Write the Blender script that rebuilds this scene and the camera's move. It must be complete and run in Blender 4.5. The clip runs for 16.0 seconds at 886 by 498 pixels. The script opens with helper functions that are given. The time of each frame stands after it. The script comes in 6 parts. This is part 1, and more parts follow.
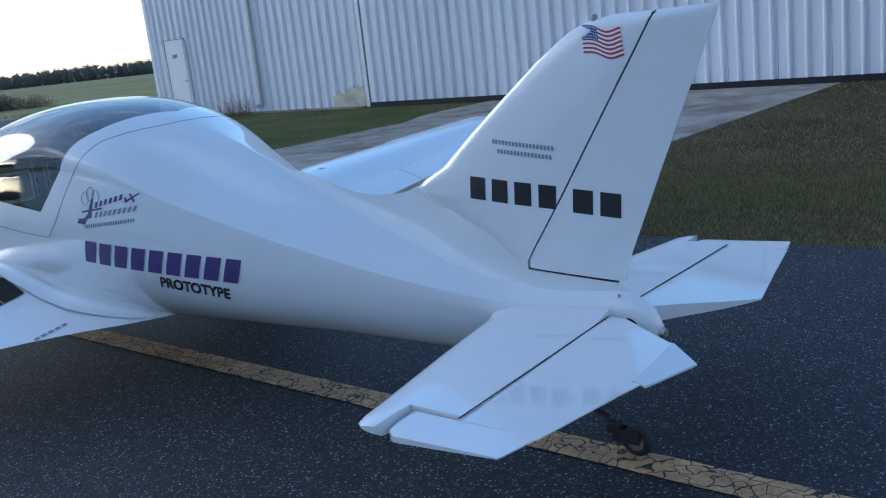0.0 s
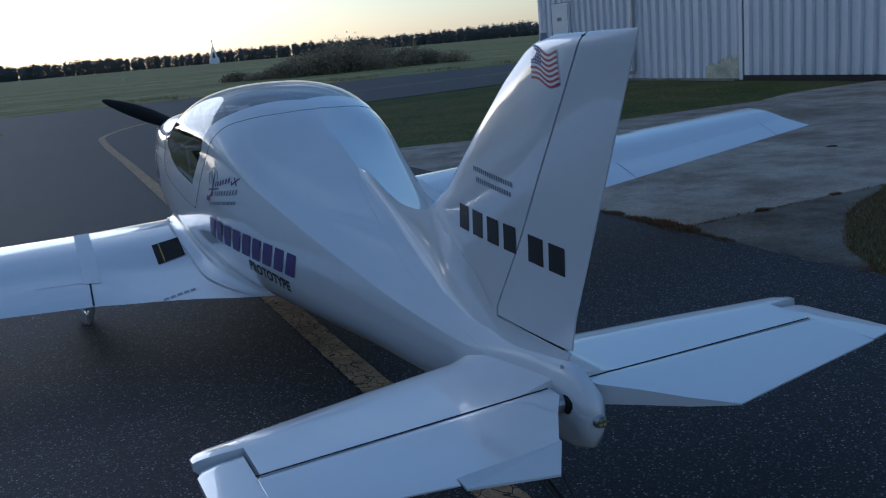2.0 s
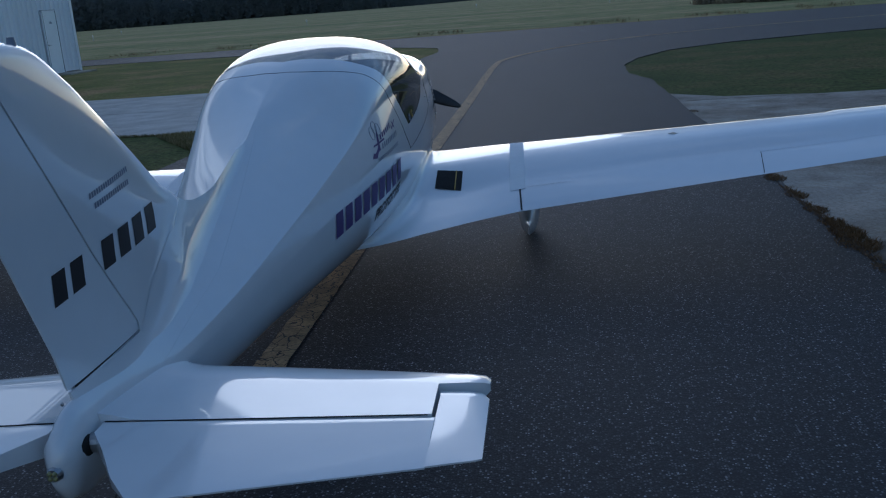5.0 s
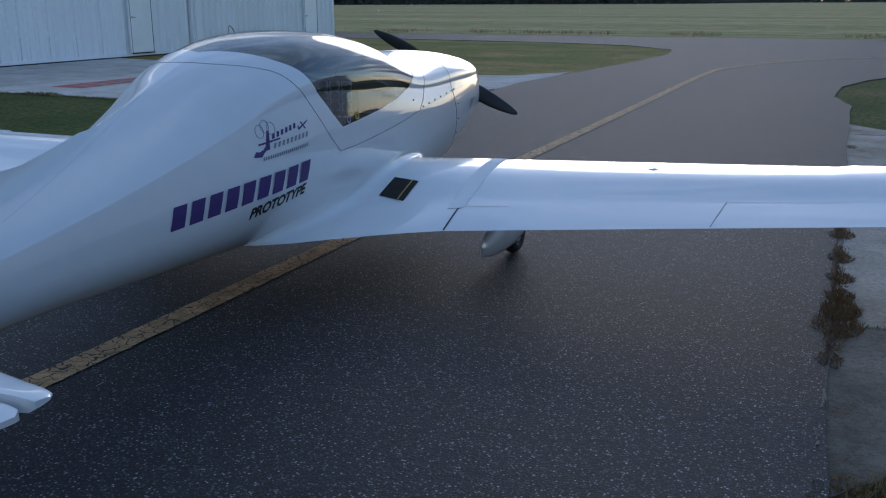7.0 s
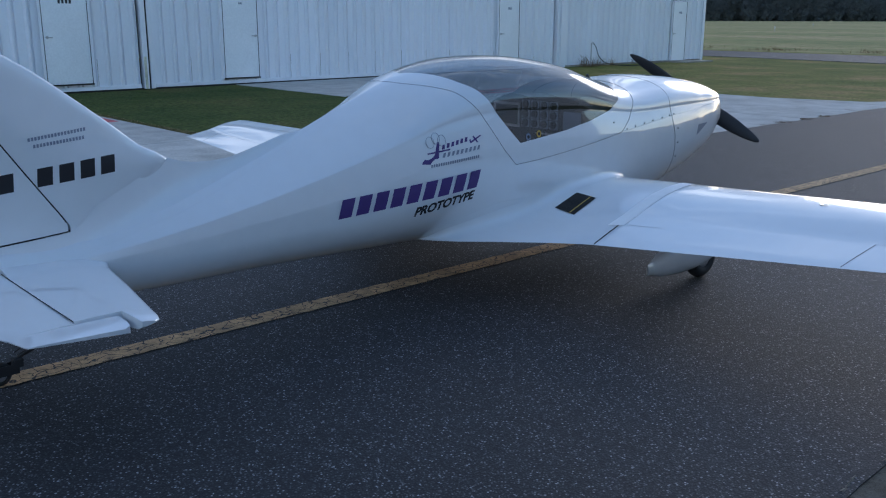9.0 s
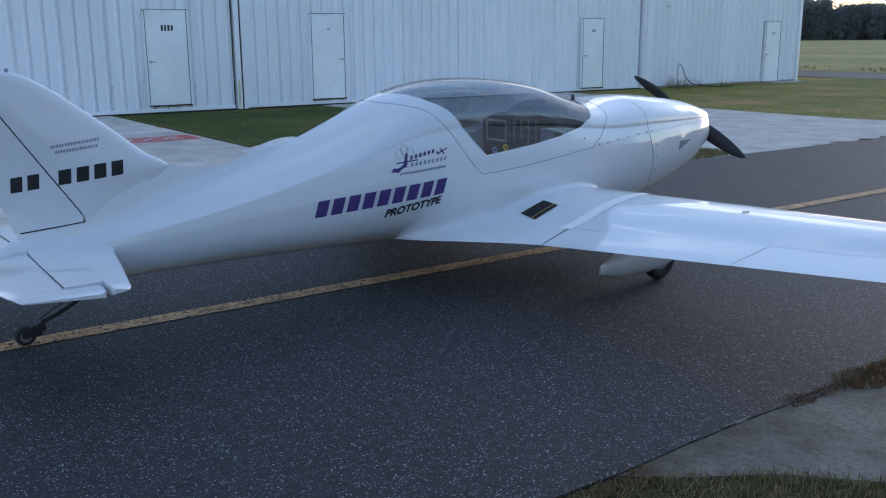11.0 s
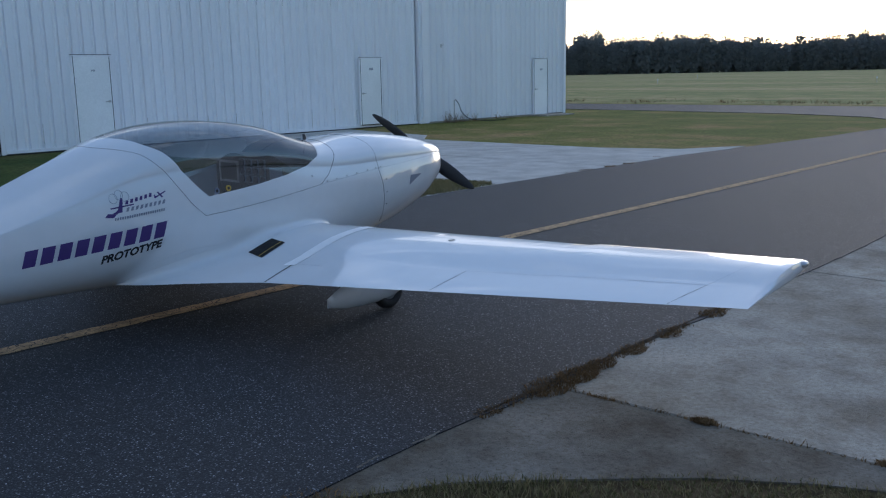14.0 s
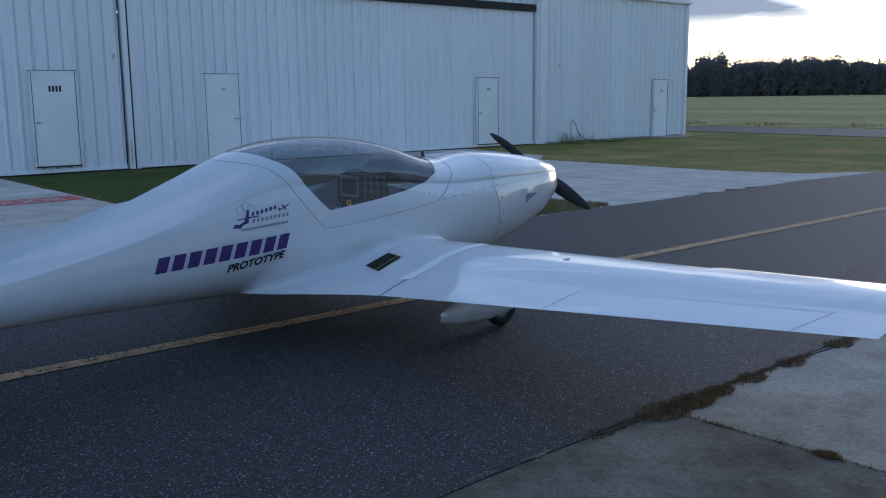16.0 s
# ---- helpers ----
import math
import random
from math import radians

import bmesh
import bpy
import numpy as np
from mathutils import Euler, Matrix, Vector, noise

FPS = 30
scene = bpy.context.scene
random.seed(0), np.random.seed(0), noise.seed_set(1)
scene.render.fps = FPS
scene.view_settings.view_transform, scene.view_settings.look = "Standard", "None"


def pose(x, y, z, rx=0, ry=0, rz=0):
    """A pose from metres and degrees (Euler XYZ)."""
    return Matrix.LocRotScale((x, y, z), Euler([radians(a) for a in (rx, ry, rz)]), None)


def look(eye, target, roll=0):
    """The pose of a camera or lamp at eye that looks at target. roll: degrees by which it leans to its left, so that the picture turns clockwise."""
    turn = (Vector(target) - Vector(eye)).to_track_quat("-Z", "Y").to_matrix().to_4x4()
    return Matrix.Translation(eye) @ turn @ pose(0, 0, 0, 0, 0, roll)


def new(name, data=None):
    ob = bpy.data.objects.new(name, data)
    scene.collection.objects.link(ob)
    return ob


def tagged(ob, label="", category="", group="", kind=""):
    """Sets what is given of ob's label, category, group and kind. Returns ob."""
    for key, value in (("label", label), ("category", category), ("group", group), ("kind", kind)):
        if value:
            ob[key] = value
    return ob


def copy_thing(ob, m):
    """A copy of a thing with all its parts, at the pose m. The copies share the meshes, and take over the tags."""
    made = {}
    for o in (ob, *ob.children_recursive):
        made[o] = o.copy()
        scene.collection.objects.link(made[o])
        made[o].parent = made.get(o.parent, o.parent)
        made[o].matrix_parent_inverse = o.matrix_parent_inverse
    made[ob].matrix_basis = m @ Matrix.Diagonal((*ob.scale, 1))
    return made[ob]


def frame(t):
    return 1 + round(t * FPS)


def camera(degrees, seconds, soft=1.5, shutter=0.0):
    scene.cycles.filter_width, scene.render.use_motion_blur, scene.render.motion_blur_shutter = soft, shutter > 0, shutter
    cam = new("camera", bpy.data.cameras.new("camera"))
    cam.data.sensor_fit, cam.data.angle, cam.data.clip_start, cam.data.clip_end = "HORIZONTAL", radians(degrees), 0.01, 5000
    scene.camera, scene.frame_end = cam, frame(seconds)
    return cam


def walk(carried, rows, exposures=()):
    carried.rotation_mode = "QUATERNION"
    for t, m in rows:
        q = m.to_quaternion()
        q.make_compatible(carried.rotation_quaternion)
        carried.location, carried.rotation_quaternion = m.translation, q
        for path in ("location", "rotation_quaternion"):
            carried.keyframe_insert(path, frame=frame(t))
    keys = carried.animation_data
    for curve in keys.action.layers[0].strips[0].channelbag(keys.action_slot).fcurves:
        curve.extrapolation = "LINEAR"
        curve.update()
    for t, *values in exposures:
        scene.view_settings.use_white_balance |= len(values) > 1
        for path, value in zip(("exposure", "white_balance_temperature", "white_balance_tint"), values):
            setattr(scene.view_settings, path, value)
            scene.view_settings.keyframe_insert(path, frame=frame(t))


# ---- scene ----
cam = camera(52.1, 16.0, soft=1.15)
PATH = [
    (0, (-2.543, -1.3, 1.453), (-1.069, -0.026, 1.003), -6.4),
    (0.5, (-2.272, -1.529, 1.467), (-1.016, -0.04, 1.012), -5.0),
    (1, (-1.929, -1.608, 1.479), (-0.869, 0.032, 1.045), -4.7),
    (1.5, (-1.59, -1.755, 1.463), (-0.723, -0.006, 1.027), -4.8),
    (2, (-1.238, -1.91, 1.476), (-0.467, -0.119, 1.03), -5.1),
    (2.5, (-0.819, -1.937, 1.481), (-0.105, -0.123, 1.036), -6.8),
    (3, (-0.376, -2.052, 1.474), (0.206, -0.189, 1.036), -6.1),
    (3.5, (-0.007, -2.045, 1.453), (0.384, -0.144, 0.967), -4.3),
    (6, (2.053, -1.517, 1.501), (1.575, 0.352, 0.976), -3.9),
    (6.5, (2.451, -1.32, 1.49), (1.926, 0.536, 0.961), -2.0),
    (7, (2.837, -1.17, 1.494), (2.054, 0.592, 0.966), -0.1),
    (7.5, (3.166, -1.088, 1.509), (2.107, 0.513, 0.947), 0.9),
    (8, (3.466, -1.078, 1.553), (2.262, 0.421, 1.0), 0.9),
    (8.5, (3.777, -0.952, 1.579), (2.414, 0.426, 1.085), 0.6),
    (9, (4.032, -0.91, 1.572), (2.592, 0.385, 1.075), 0.1),
    (11.5, (5.315, -0.574, 1.612), (3.706, 0.528, 1.17), -0.3),
    (12, (5.436, -0.459, 1.61), (3.831, 0.654, 1.181), -0.1),
    (12.5, (5.482, -0.447, 1.62), (3.914, 0.725, 1.213), -1.0),
    (13, (5.52, -0.437, 1.624), (4.009, 0.81, 1.224), -0.7),
    (13.5, (5.556, -0.42, 1.628), (4.153, 0.95, 1.238), -0.7),
    (14, (5.577, -0.407, 1.629), (4.247, 1.038, 1.249), -1.1),
    (14.5, (5.592, -0.418, 1.628), (4.273, 1.039, 1.257), -1.1),
    (15, (5.589, -0.428, 1.628), (4.222, 0.985, 1.26), -0.7),
    (15.5, (5.583, -0.446, 1.621), (4.141, 0.894, 1.272), -0.5),
    (16, (5.589, -0.442, 1.619), (4.083, 0.831, 1.286), -0.7),
]
EXPOSURES = [(0, .88, 5080, 10), (0.5, .62, 5030, 10), (1.5, -.10, 4880, 10), (2.5, -.50, 4800, 10), (3.5, -.76, 4650, 10), (6, .28, 5250, 13), (6.5, .52, 5400, 14), (7, .42, 5400, 14), (8, .74, 5550, 14), (9, .74, 5450, 14), (11.5, 1.08, 5700, 14), (13, .98, 5650, 14), (14.5, .52, 5580, 14), (16, .50, 5380, 14)]
walk(cam, [(t, look(eye, target, roll)) for t, eye, target, roll in PATH], EXPOSURES)

# ---- light ----
SUN_AZ, SUN_EL = 12.0, 13.0     # degrees left of +y, degrees above the horizon
world = bpy.data.worlds.new("evening_sky")
scene.world = world
world.use_nodes = True
wn, wl = world.node_tree.nodes, world.node_tree.links
wn.clear()
w_out = wn.new("ShaderNodeOutputWorld")
w_bg = wn.new("ShaderNodeBackground")
sky = wn.new("ShaderNodeTexSky")
sky.sky_type = 'NISHITA'
sky.sun_disc = False
sky.sun_elevation = radians(SUN_EL)
sky.sun_rotation = radians(-SUN_AZ)
sky.air_density, sky.dust_density, sky.ozone_density = 1.3, 0.7, 2.5
# broken grey evening cloud, thicker overhead than at the horizon
w_co = wn.new("ShaderNodeTexCoord")
w_map = wn.new("ShaderNodeMapping")
w_map.inputs["Scale"].default_value = (1.6, 1.6, 7.0)
w_noise = wn.new("ShaderNodeTexNoise")
w_noise.inputs["Scale"].default_value = 1.5
w_noise.inputs["Detail"].default_value = 7
w_noise.inputs["Roughness"].default_value = 0.55
w_ramp = wn.new("ShaderNodeValToRGB")
w_ramp.color_ramp.elements[0].position = 0.29
w_ramp.color_ramp.elements[1].position = 0.45
w_ramp.color_ramp.elements[1].color = (0.96, 0.96, 0.96, 1)
w_sep = wn.new("ShaderNodeSeparateXYZ")
w_hi = wn.new("ShaderNodeMapRange")
w_hi.inputs["From Min"].default_value, w_hi.inputs["From Max"].default_value = 0.055, 0.08
w_mul = wn.new("ShaderNodeMath")
w_mul.operation = 'MULTIPLY'
w_mix = wn.new("ShaderNodeMixRGB")
# sunlit streaks between the grey
w_map2 = wn.new("ShaderNodeMapping")
w_map2.inputs["Scale"].default_value = (2.6, 2.6, 15.0)
w_map2.inputs["Location"].default_value = (3.1, 0.7, 0.4)
w_streak = wn.new("ShaderNodeTexNoise")
w_streak.inputs["Scale"].default_value, w_streak.inputs["Detail"].default_value = 1.7, 6
w_lit = wn.new("ShaderNodeValToRGB")
w_lit.color_ramp.elements[0].position, w_lit.color_ramp.elements[0].color = 0.525, (1.35, 1.53, 1.88, 1)
w_lit.color_ramp.elements[1].position, w_lit.color_ramp.elements[1].color = 0.625, (7.0, 6.8, 6.4, 1)
wl.new(w_co.outputs["Generated"], w_map2.inputs["Vector"])
wl.new(w_map2.outputs["Vector"], w_streak.inputs["Vector"])
wl.new(w_streak.outputs["Fac"], w_lit.inputs["Fac"])
wl.new(w_lit.outputs["Color"], w_mix.inputs["Color2"])
w_mix.blend_type = 'MIX'
wl.new(w_co.outputs["Generated"], w_map.inputs["Vector"])
wl.new(w_map.outputs["Vector"], w_noise.inputs["Vector"])
# the cloud bank lies to the west
w_west = wn.new("ShaderNodeMath")
w_west.operation = 'MULTIPLY_ADD'
w_west.inputs[1].default_value = -0.42
wl.new(w_sep.outputs["X"], w_west.inputs[0])
wl.new(w_noise.outputs["Fac"], w_west.inputs[2])
wl.new(w_west.outputs["Value"], w_ramp.inputs["Fac"])
wl.new(w_co.outputs["Generated"], w_sep.inputs["Vector"])
wl.new(w_sep.outputs["Z"], w_hi.inputs["Value"])
w_fade = wn.new("ShaderNodeMapRange")
w_fade.inputs["From Min"].default_value, w_fade.inputs["From Max"].default_value = 0.20, 0.55
w_fade.inputs["To Min"].default_value, w_fade.inputs["To Max"].default_value = 1.0, 0.25
wl.new(w_sep.outputs["Z"], w_fade.inputs["Value"])
w_mul2 = wn.new("ShaderNodeMath")
w_mul2.operation = 'MULTIPLY'
wl.new(w_ramp.outputs["Color"], w_mul.inputs[0])
wl.new(w_hi.outputs["Result"], w_mul.inputs[1])
wl.new(w_mul.outputs["Value"], w_mul2.inputs[0])
wl.new(w_fade.outputs["Result"], w_mul2.inputs[1])
wl.new(w_mul2.outputs["Value"], w_mix.inputs["Fac"])
# pale haze towards the horizon
w_bw = wn.new("ShaderNodeRGBToBW")
w_haze = wn.new("ShaderNodeMapRange")
w_haze.inputs["From Min"].default_value, w_haze.inputs["From Max"].default_value = 0.0, 0.28
w_haze.inputs["To Min"].default_value, w_haze.inputs["To Max"].default_value = 0.25, 0.0
w_pale = wn.new("ShaderNodeMixRGB")
wl.new(sky.outputs["Color"], w_bw.inputs["Color"])
wl.new(w_sep.outputs["Z"], w_haze.inputs["Value"])
wl.new(w_haze.outputs["Result"], w_pale.inputs["Fac"])
wl.new(sky.outputs["Color"], w_pale.inputs["Color1"])
wl.new(w_bw.outputs["Val"], w_pale.inputs["Color2"])
wl.new(w_pale.outputs["Color"], w_mix.inputs["Color1"])
wl.new(w_mix.outputs["Color"], w_bg.inputs["Color"])
w_bg.inputs["Strength"].default_value = 0.15
wl.new(w_bg.outputs["Background"], w_out.inputs["Surface"])

sun = new("sun", bpy.data.lights.new("sun", 'SUN'))
sun.data.energy, sun.data.angle, sun.data.color = 0.5, radians(30), (1.0, 0.91, 0.79)
sun.matrix_world = look((0, 0, 30), (30 * math.sin(radians(SUN_AZ)), -30 * math.cos(radians(SUN_AZ)), 30 - 30 * math.tan(radians(SUN_EL))))


# ---- materials ----
def material(name, colour, rough=0.6, metal=0.0, spread=0.12, scale=3.0, grain=60.0, bump=0.0, bump_scale=None, coat=0.0, hue2=None, random_shade=0.0, spec=0.5):
    """A principled surface whose colour varies at two scales, with fine relief."""
    m = bpy.data.materials.new(name)
    m.use_nodes = True
    n, l = m.node_tree.nodes, m.node_tree.links
    p = n["Principled BSDF"]
    p.inputs["Roughness"].default_value = rough
    p.inputs["Metallic"].default_value = metal
    p.inputs["Coat Weight"].default_value = coat
    p.inputs["Coat Roughness"].default_value = 0.06
    p.inputs["Specular IOR Level"].default_value = spec
    co = n.new("ShaderNodeTexCoord")
    big = n.new("ShaderNodeTexNoise")
    big.inputs["Scale"].default_value, big.inputs["Detail"].default_value = scale, 5
    fine = n.new("ShaderNodeTexNoise")
    fine.inputs["Scale"].default_value, fine.inputs["Detail"].default_value = grain, 3
    l.new(co.outputs["Object"], big.inputs["Vector"])
    l.new(co.outputs["Object"], fine.inputs["Vector"])
    ramp = n.new("ShaderNodeValToRGB")
    lo = tuple(c * (1 - spread) for c in colour)
    hi = tuple(min(1, c * (1 + spread)) for c in (hue2 or colour))
    ramp.color_ramp.elements[0].position, ramp.color_ramp.elements[0].color = 0.35, (*lo, 1)
    ramp.color_ramp.elements[1].position, ramp.color_ramp.elements[1].color = 0.65, (*hi, 1)
    l.new(big.outputs["Fac"], ramp.inputs["Fac"])
    mul = n.new("ShaderNodeMixRGB")
    mul.blend_type = 'MULTIPLY'
    mul.inputs["Fac"].default_value = 1.0
    shade = n.new("ShaderNodeMapRange")
    shade.inputs["From Min"].default_value, shade.inputs["From Max"].default_value = 0.3, 0.7
    shade.inputs["To Min"].default_value, shade.inputs["To Max"].default_value = 1 - spread, 1 + spread
    l.new(fine.outputs["Fac"], shade.inputs["Value"])
    l.new(ramp.outputs["Color"], mul.inputs["Color1"])
    l.new(shade.outputs["Result"], mul.inputs["Color2"])
    out = mul.outputs["Color"]
    if random_shade:
        info = n.new("ShaderNodeObjectInfo")
        rs = n.new("ShaderNodeMapRange")
        rs.inputs["To Min"].default_value, rs.inputs["To Max"].default_value = 1 - random_shade, 1 + random_shade
        l.new(info.outputs["Random"], rs.inputs["Value"])
        m2 = n.new("ShaderNodeMixRGB")
        m2.blend_type = 'MULTIPLY'
        m2.inputs["Fac"].default_value = 1.0
        l.new(out, m2.inputs["Color1"])
        l.new(rs.outputs["Result"], m2.inputs["Color2"])
        out = m2.outputs["Color"]
    l.new(out, p.inputs["Base Color"])
    if bump:
        bt = n.new("ShaderNodeTexNoise")
        bt.inputs["Scale"].default_value, bt.inputs["Detail"].default_value = bump_scale or grain, 4
        l.new(co.outputs["Object"], bt.inputs["Vector"])
        b = n.new("ShaderNodeBump")
        b.inputs["Strength"].default_value = bump
        b.inputs["Distance"].default_value = 0.01
        l.new(bt.outputs["Fac"], b.inputs["Height"])
        l.new(b.outputs["Normal"], p.inputs["Normal"])
    return m


def asphalt_material():
    """Worn asphalt: dark binder, pale stone chips that stand proud, broad stains and tyre dirt."""
    m = material("asphalt", (0.0120, 0.0136, 0.0168), 0.74, spread=0.26, scale=0.35, grain=9, spec=0.42)
    n, l = m.node_tree.nodes, m.node_tree.links
    p = n["Principled BSDF"]
    base = p.inputs["Base Color"].links[0].from_socket
    co = n["Texture Coordinate"]
    chips = n.new("ShaderNodeTexVoronoi")
    chips.inputs["Scale"].default_value = 112
    l.new(co.outputs["Object"], chips.inputs["Vector"])
    sepc = n.new("ShaderNodeSeparateColor")
    l.new(chips.outputs["Color"], sepc.inputs["Color"])
    # every stone has its own grey; few are pale
    pick = n.new("ShaderNodeValToRGB")
    e = pick.color_ramp.elements
    e[0].position, e[0].color = 0.0, (0.02, 0.02, 0.02, 1)
    e[1].position, e[1].color = 1.0, (1, 1, 1, 1)
    for at, level in ((0.40, 0.035), (0.72, 0.10), (0.90, 0.33), (0.97, 0.75)):
        e.new(at).color = (level, level, level, 1)
    l.new(sepc.outputs["Red"], pick.inputs["Fac"])
    near = n.new("ShaderNodeMapRange")
    near.inputs["From Min"].default_value, near.inputs["From Max"].default_value = 0.60, 0.28
    l.new(chips.outputs["Distance"], near.inputs["Value"])
    mul = n.new("ShaderNodeMath")
    mul.operation = 'MULTIPLY'
    l.new(pick.outputs["Color"], mul.inputs[0])
    l.new(near.outputs["Result"], mul.inputs[1])
    mix = n.new("ShaderNodeMixRGB")
    mix.inputs["Color2"].default_value = (0.40, 0.405, 0.42, 1)
    l.new(mul.outputs["Value"], mix.inputs["Fac"])
    l.new(base, mix.inputs["Color1"])
    l.new(mix.outputs["Color"], p.inputs["Base Color"])
    add = n.new("ShaderNodeMath")
    add.operation = 'SUBTRACT'
    l.new(sepc.outputs["Green"], add.inputs[0])
    l.new(chips.outputs["Distance"], add.inputs[1])
    b = n.new("ShaderNodeBump")
    b.inputs["Strength"].default_value, b.inputs["Distance"].default_value = 0.30, 0.005
    l.new(add.outputs["Value"], b.inputs["Height"])
    l.new(b.outputs["Normal"], p.inputs["Normal"])
    return m


def grass_material(gain=1.0, name="mown_turf", shades=((0.078, 0.088, 0.018), (0.122, 0.112, 0.028), (0.205, 0.138, 0.056))):
    """Mown turf: green, olive and straw in broad drifts, tufts and blades."""
    m = bpy.data.materials.new(name)
    m.use_nodes = True
    n, l = m.node_tree.nodes, m.node_tree.links
    p = n["Principled BSDF"]
    p.inputs["Roughness"].default_value = 0.95
    p.inputs["Specular IOR Level"].default_value = 0.1
    co = n.new("ShaderNodeTexCoord")
    t = []
    for s, d in ((0.13, 4), (0.55, 8), (16, 5)):
        q = n.new("ShaderNodeTexNoise")
        q.inputs["Scale"].default_value, q.inputs["Detail"].default_value, q.inputs["Roughness"].default_value = s, d, 0.62
        l.new(co.outputs["Object"], q.inputs["Vector"])
        t.append(q)
    r1 = n.new("ShaderNodeValToRGB")
    e = r1.color_ramp.elements
    e[0].position, e[0].color = 0.40, (*shades[0], 1)
    e[1].position, e[1].color = 0.60, (*shades[2], 1)
    k = e.new(0.5)
    k.color = (*shades[1], 1)
    add = n.new("ShaderNodeMath")
    add.operation = 'MULTIPLY_ADD'
    add.inputs[1].default_value = 0.55
    # mown and unmown strips lie across the field
    lay = n.new("ShaderNodeMapping")
    lay.inputs["Scale"].default_value = (0.12, 0.75, 1.0)
    l.new(co.outputs["Object"], lay.inputs["Vector"])
    l.new(lay.outputs["Vector"], t[0].inputs["Vector"])
    l.new(t[1].outputs["Fac"], add.inputs[0])
    half = n.new("ShaderNodeMath")
    half.operation = 'MULTIPLY'
    half.inputs[1].default_value = 0.45
    l.new(t[0].outputs["Fac"], half.inputs[0])
    l.new(half.outputs["Value"], add.inputs[2])
    l.new(add.outputs["Value"], r1.inputs["Fac"])
    sh = n.new("ShaderNodeMapRange")
    sh.inputs["From Min"].default_value, sh.inputs["From Max"].default_value = 0.32, 0.68
    sh.inputs["To Min"].default_value, sh.inputs["To Max"].default_value = 0.45 * gain, 1.5 * gain
    l.new(t[2].outputs["Fac"], sh.inputs["Value"])
    mul = n.new("ShaderNodeMixRGB")
    mul.blend_type = 'MULTIPLY'
    mul.inputs["Fac"].default_value = 1.0
    l.new(r1.outputs["Color"], mul.inputs["Color1"])
    l.new(sh.outputs["Result"], mul.inputs["Color2"])
    l.new(mul.outputs["Color"], p.inputs["Base Color"])
    bp = n.new("ShaderNodeBump")
    bp.inputs["Strength"].default_value, bp.inputs["Distance"].default_value = 0.8, 0.03
    l.new(t[2].outputs["Fac"], bp.inputs["Height"])
    l.new(bp.outputs["Normal"], p.inputs["Normal"])
    return m


def cracked(m, scale, width, dark):
    """Lay a net of cracks over a paint."""
    n, l = m.node_tree.nodes, m.node_tree.links
    p = n["Principled BSDF"]
    base = p.inputs["Base Color"].links[0].from_socket
    v = n.new("ShaderNodeTexVoronoi")
    v.feature = 'DISTANCE_TO_EDGE'
    v.inputs["Scale"].default_value = scale
    w = n.new("ShaderNodeTexNoise")
    w.inputs["Scale"].default_value = 6
    a = n.new("ShaderNodeMixRGB")
    a.inputs["Fac"].default_value = 0.22
    l.new(n["Texture Coordinate"].outputs["Object"], w.inputs["Vector"])
    l.new(n["Texture Coordinate"].outputs["Object"], a.inputs["Color1"])
    l.new(w.outputs["Color"], a.inputs["Color2"])
    l.new(a.outputs["Color"], v.inputs["Vector"])
    r = n.new("ShaderNodeMapRange")
    r.inputs["From Min"].default_value, r.inputs["From Max"].default_value = width, width * 1.9
    l.new(v.outputs["Distance"], r.inputs["Value"])
    x = n.new("ShaderNodeMixRGB")
    x.inputs["Color1"].default_value = (*dark, 1)
    l.new(r.outputs["Result"], x.inputs["Fac"])
    l.new(base, x.inputs["Color2"])
    l.new(x.outputs["Color"], p.inputs["Base Color"])


def worn_through(m, scale, lo, hi, under):
    """Spots where a paint has worn off and the ground shows."""
    n, l = m.node_tree.nodes, m.node_tree.links
    p = n["Principled BSDF"]
    base = p.inputs["Base Color"].links[0].from_socket
    q = n.new("ShaderNodeTexNoise")
    q.inputs["Scale"].default_value, q.inputs["Detail"].default_value, q.inputs["Roughness"].default_value = scale, 6, 0.7
    l.new(n["Texture Coordinate"].outputs["Object"], q.inputs["Vector"])
    r = n.new("ShaderNodeMapRange")
    r.inputs["From Min"].default_value, r.inputs["From Max"].default_value = lo, hi
    l.new(q.outputs["Fac"], r.inputs["Value"])
    x = n.new("ShaderNodeMixRGB")
    x.inputs["Color2"].default_value = (*under, 1)
    l.new(r.outputs["Result"], x.inputs["Fac"])
    l.new(base, x.inputs["Color1"])
    l.new(x.outputs["Color"], p.inputs["Base Color"])


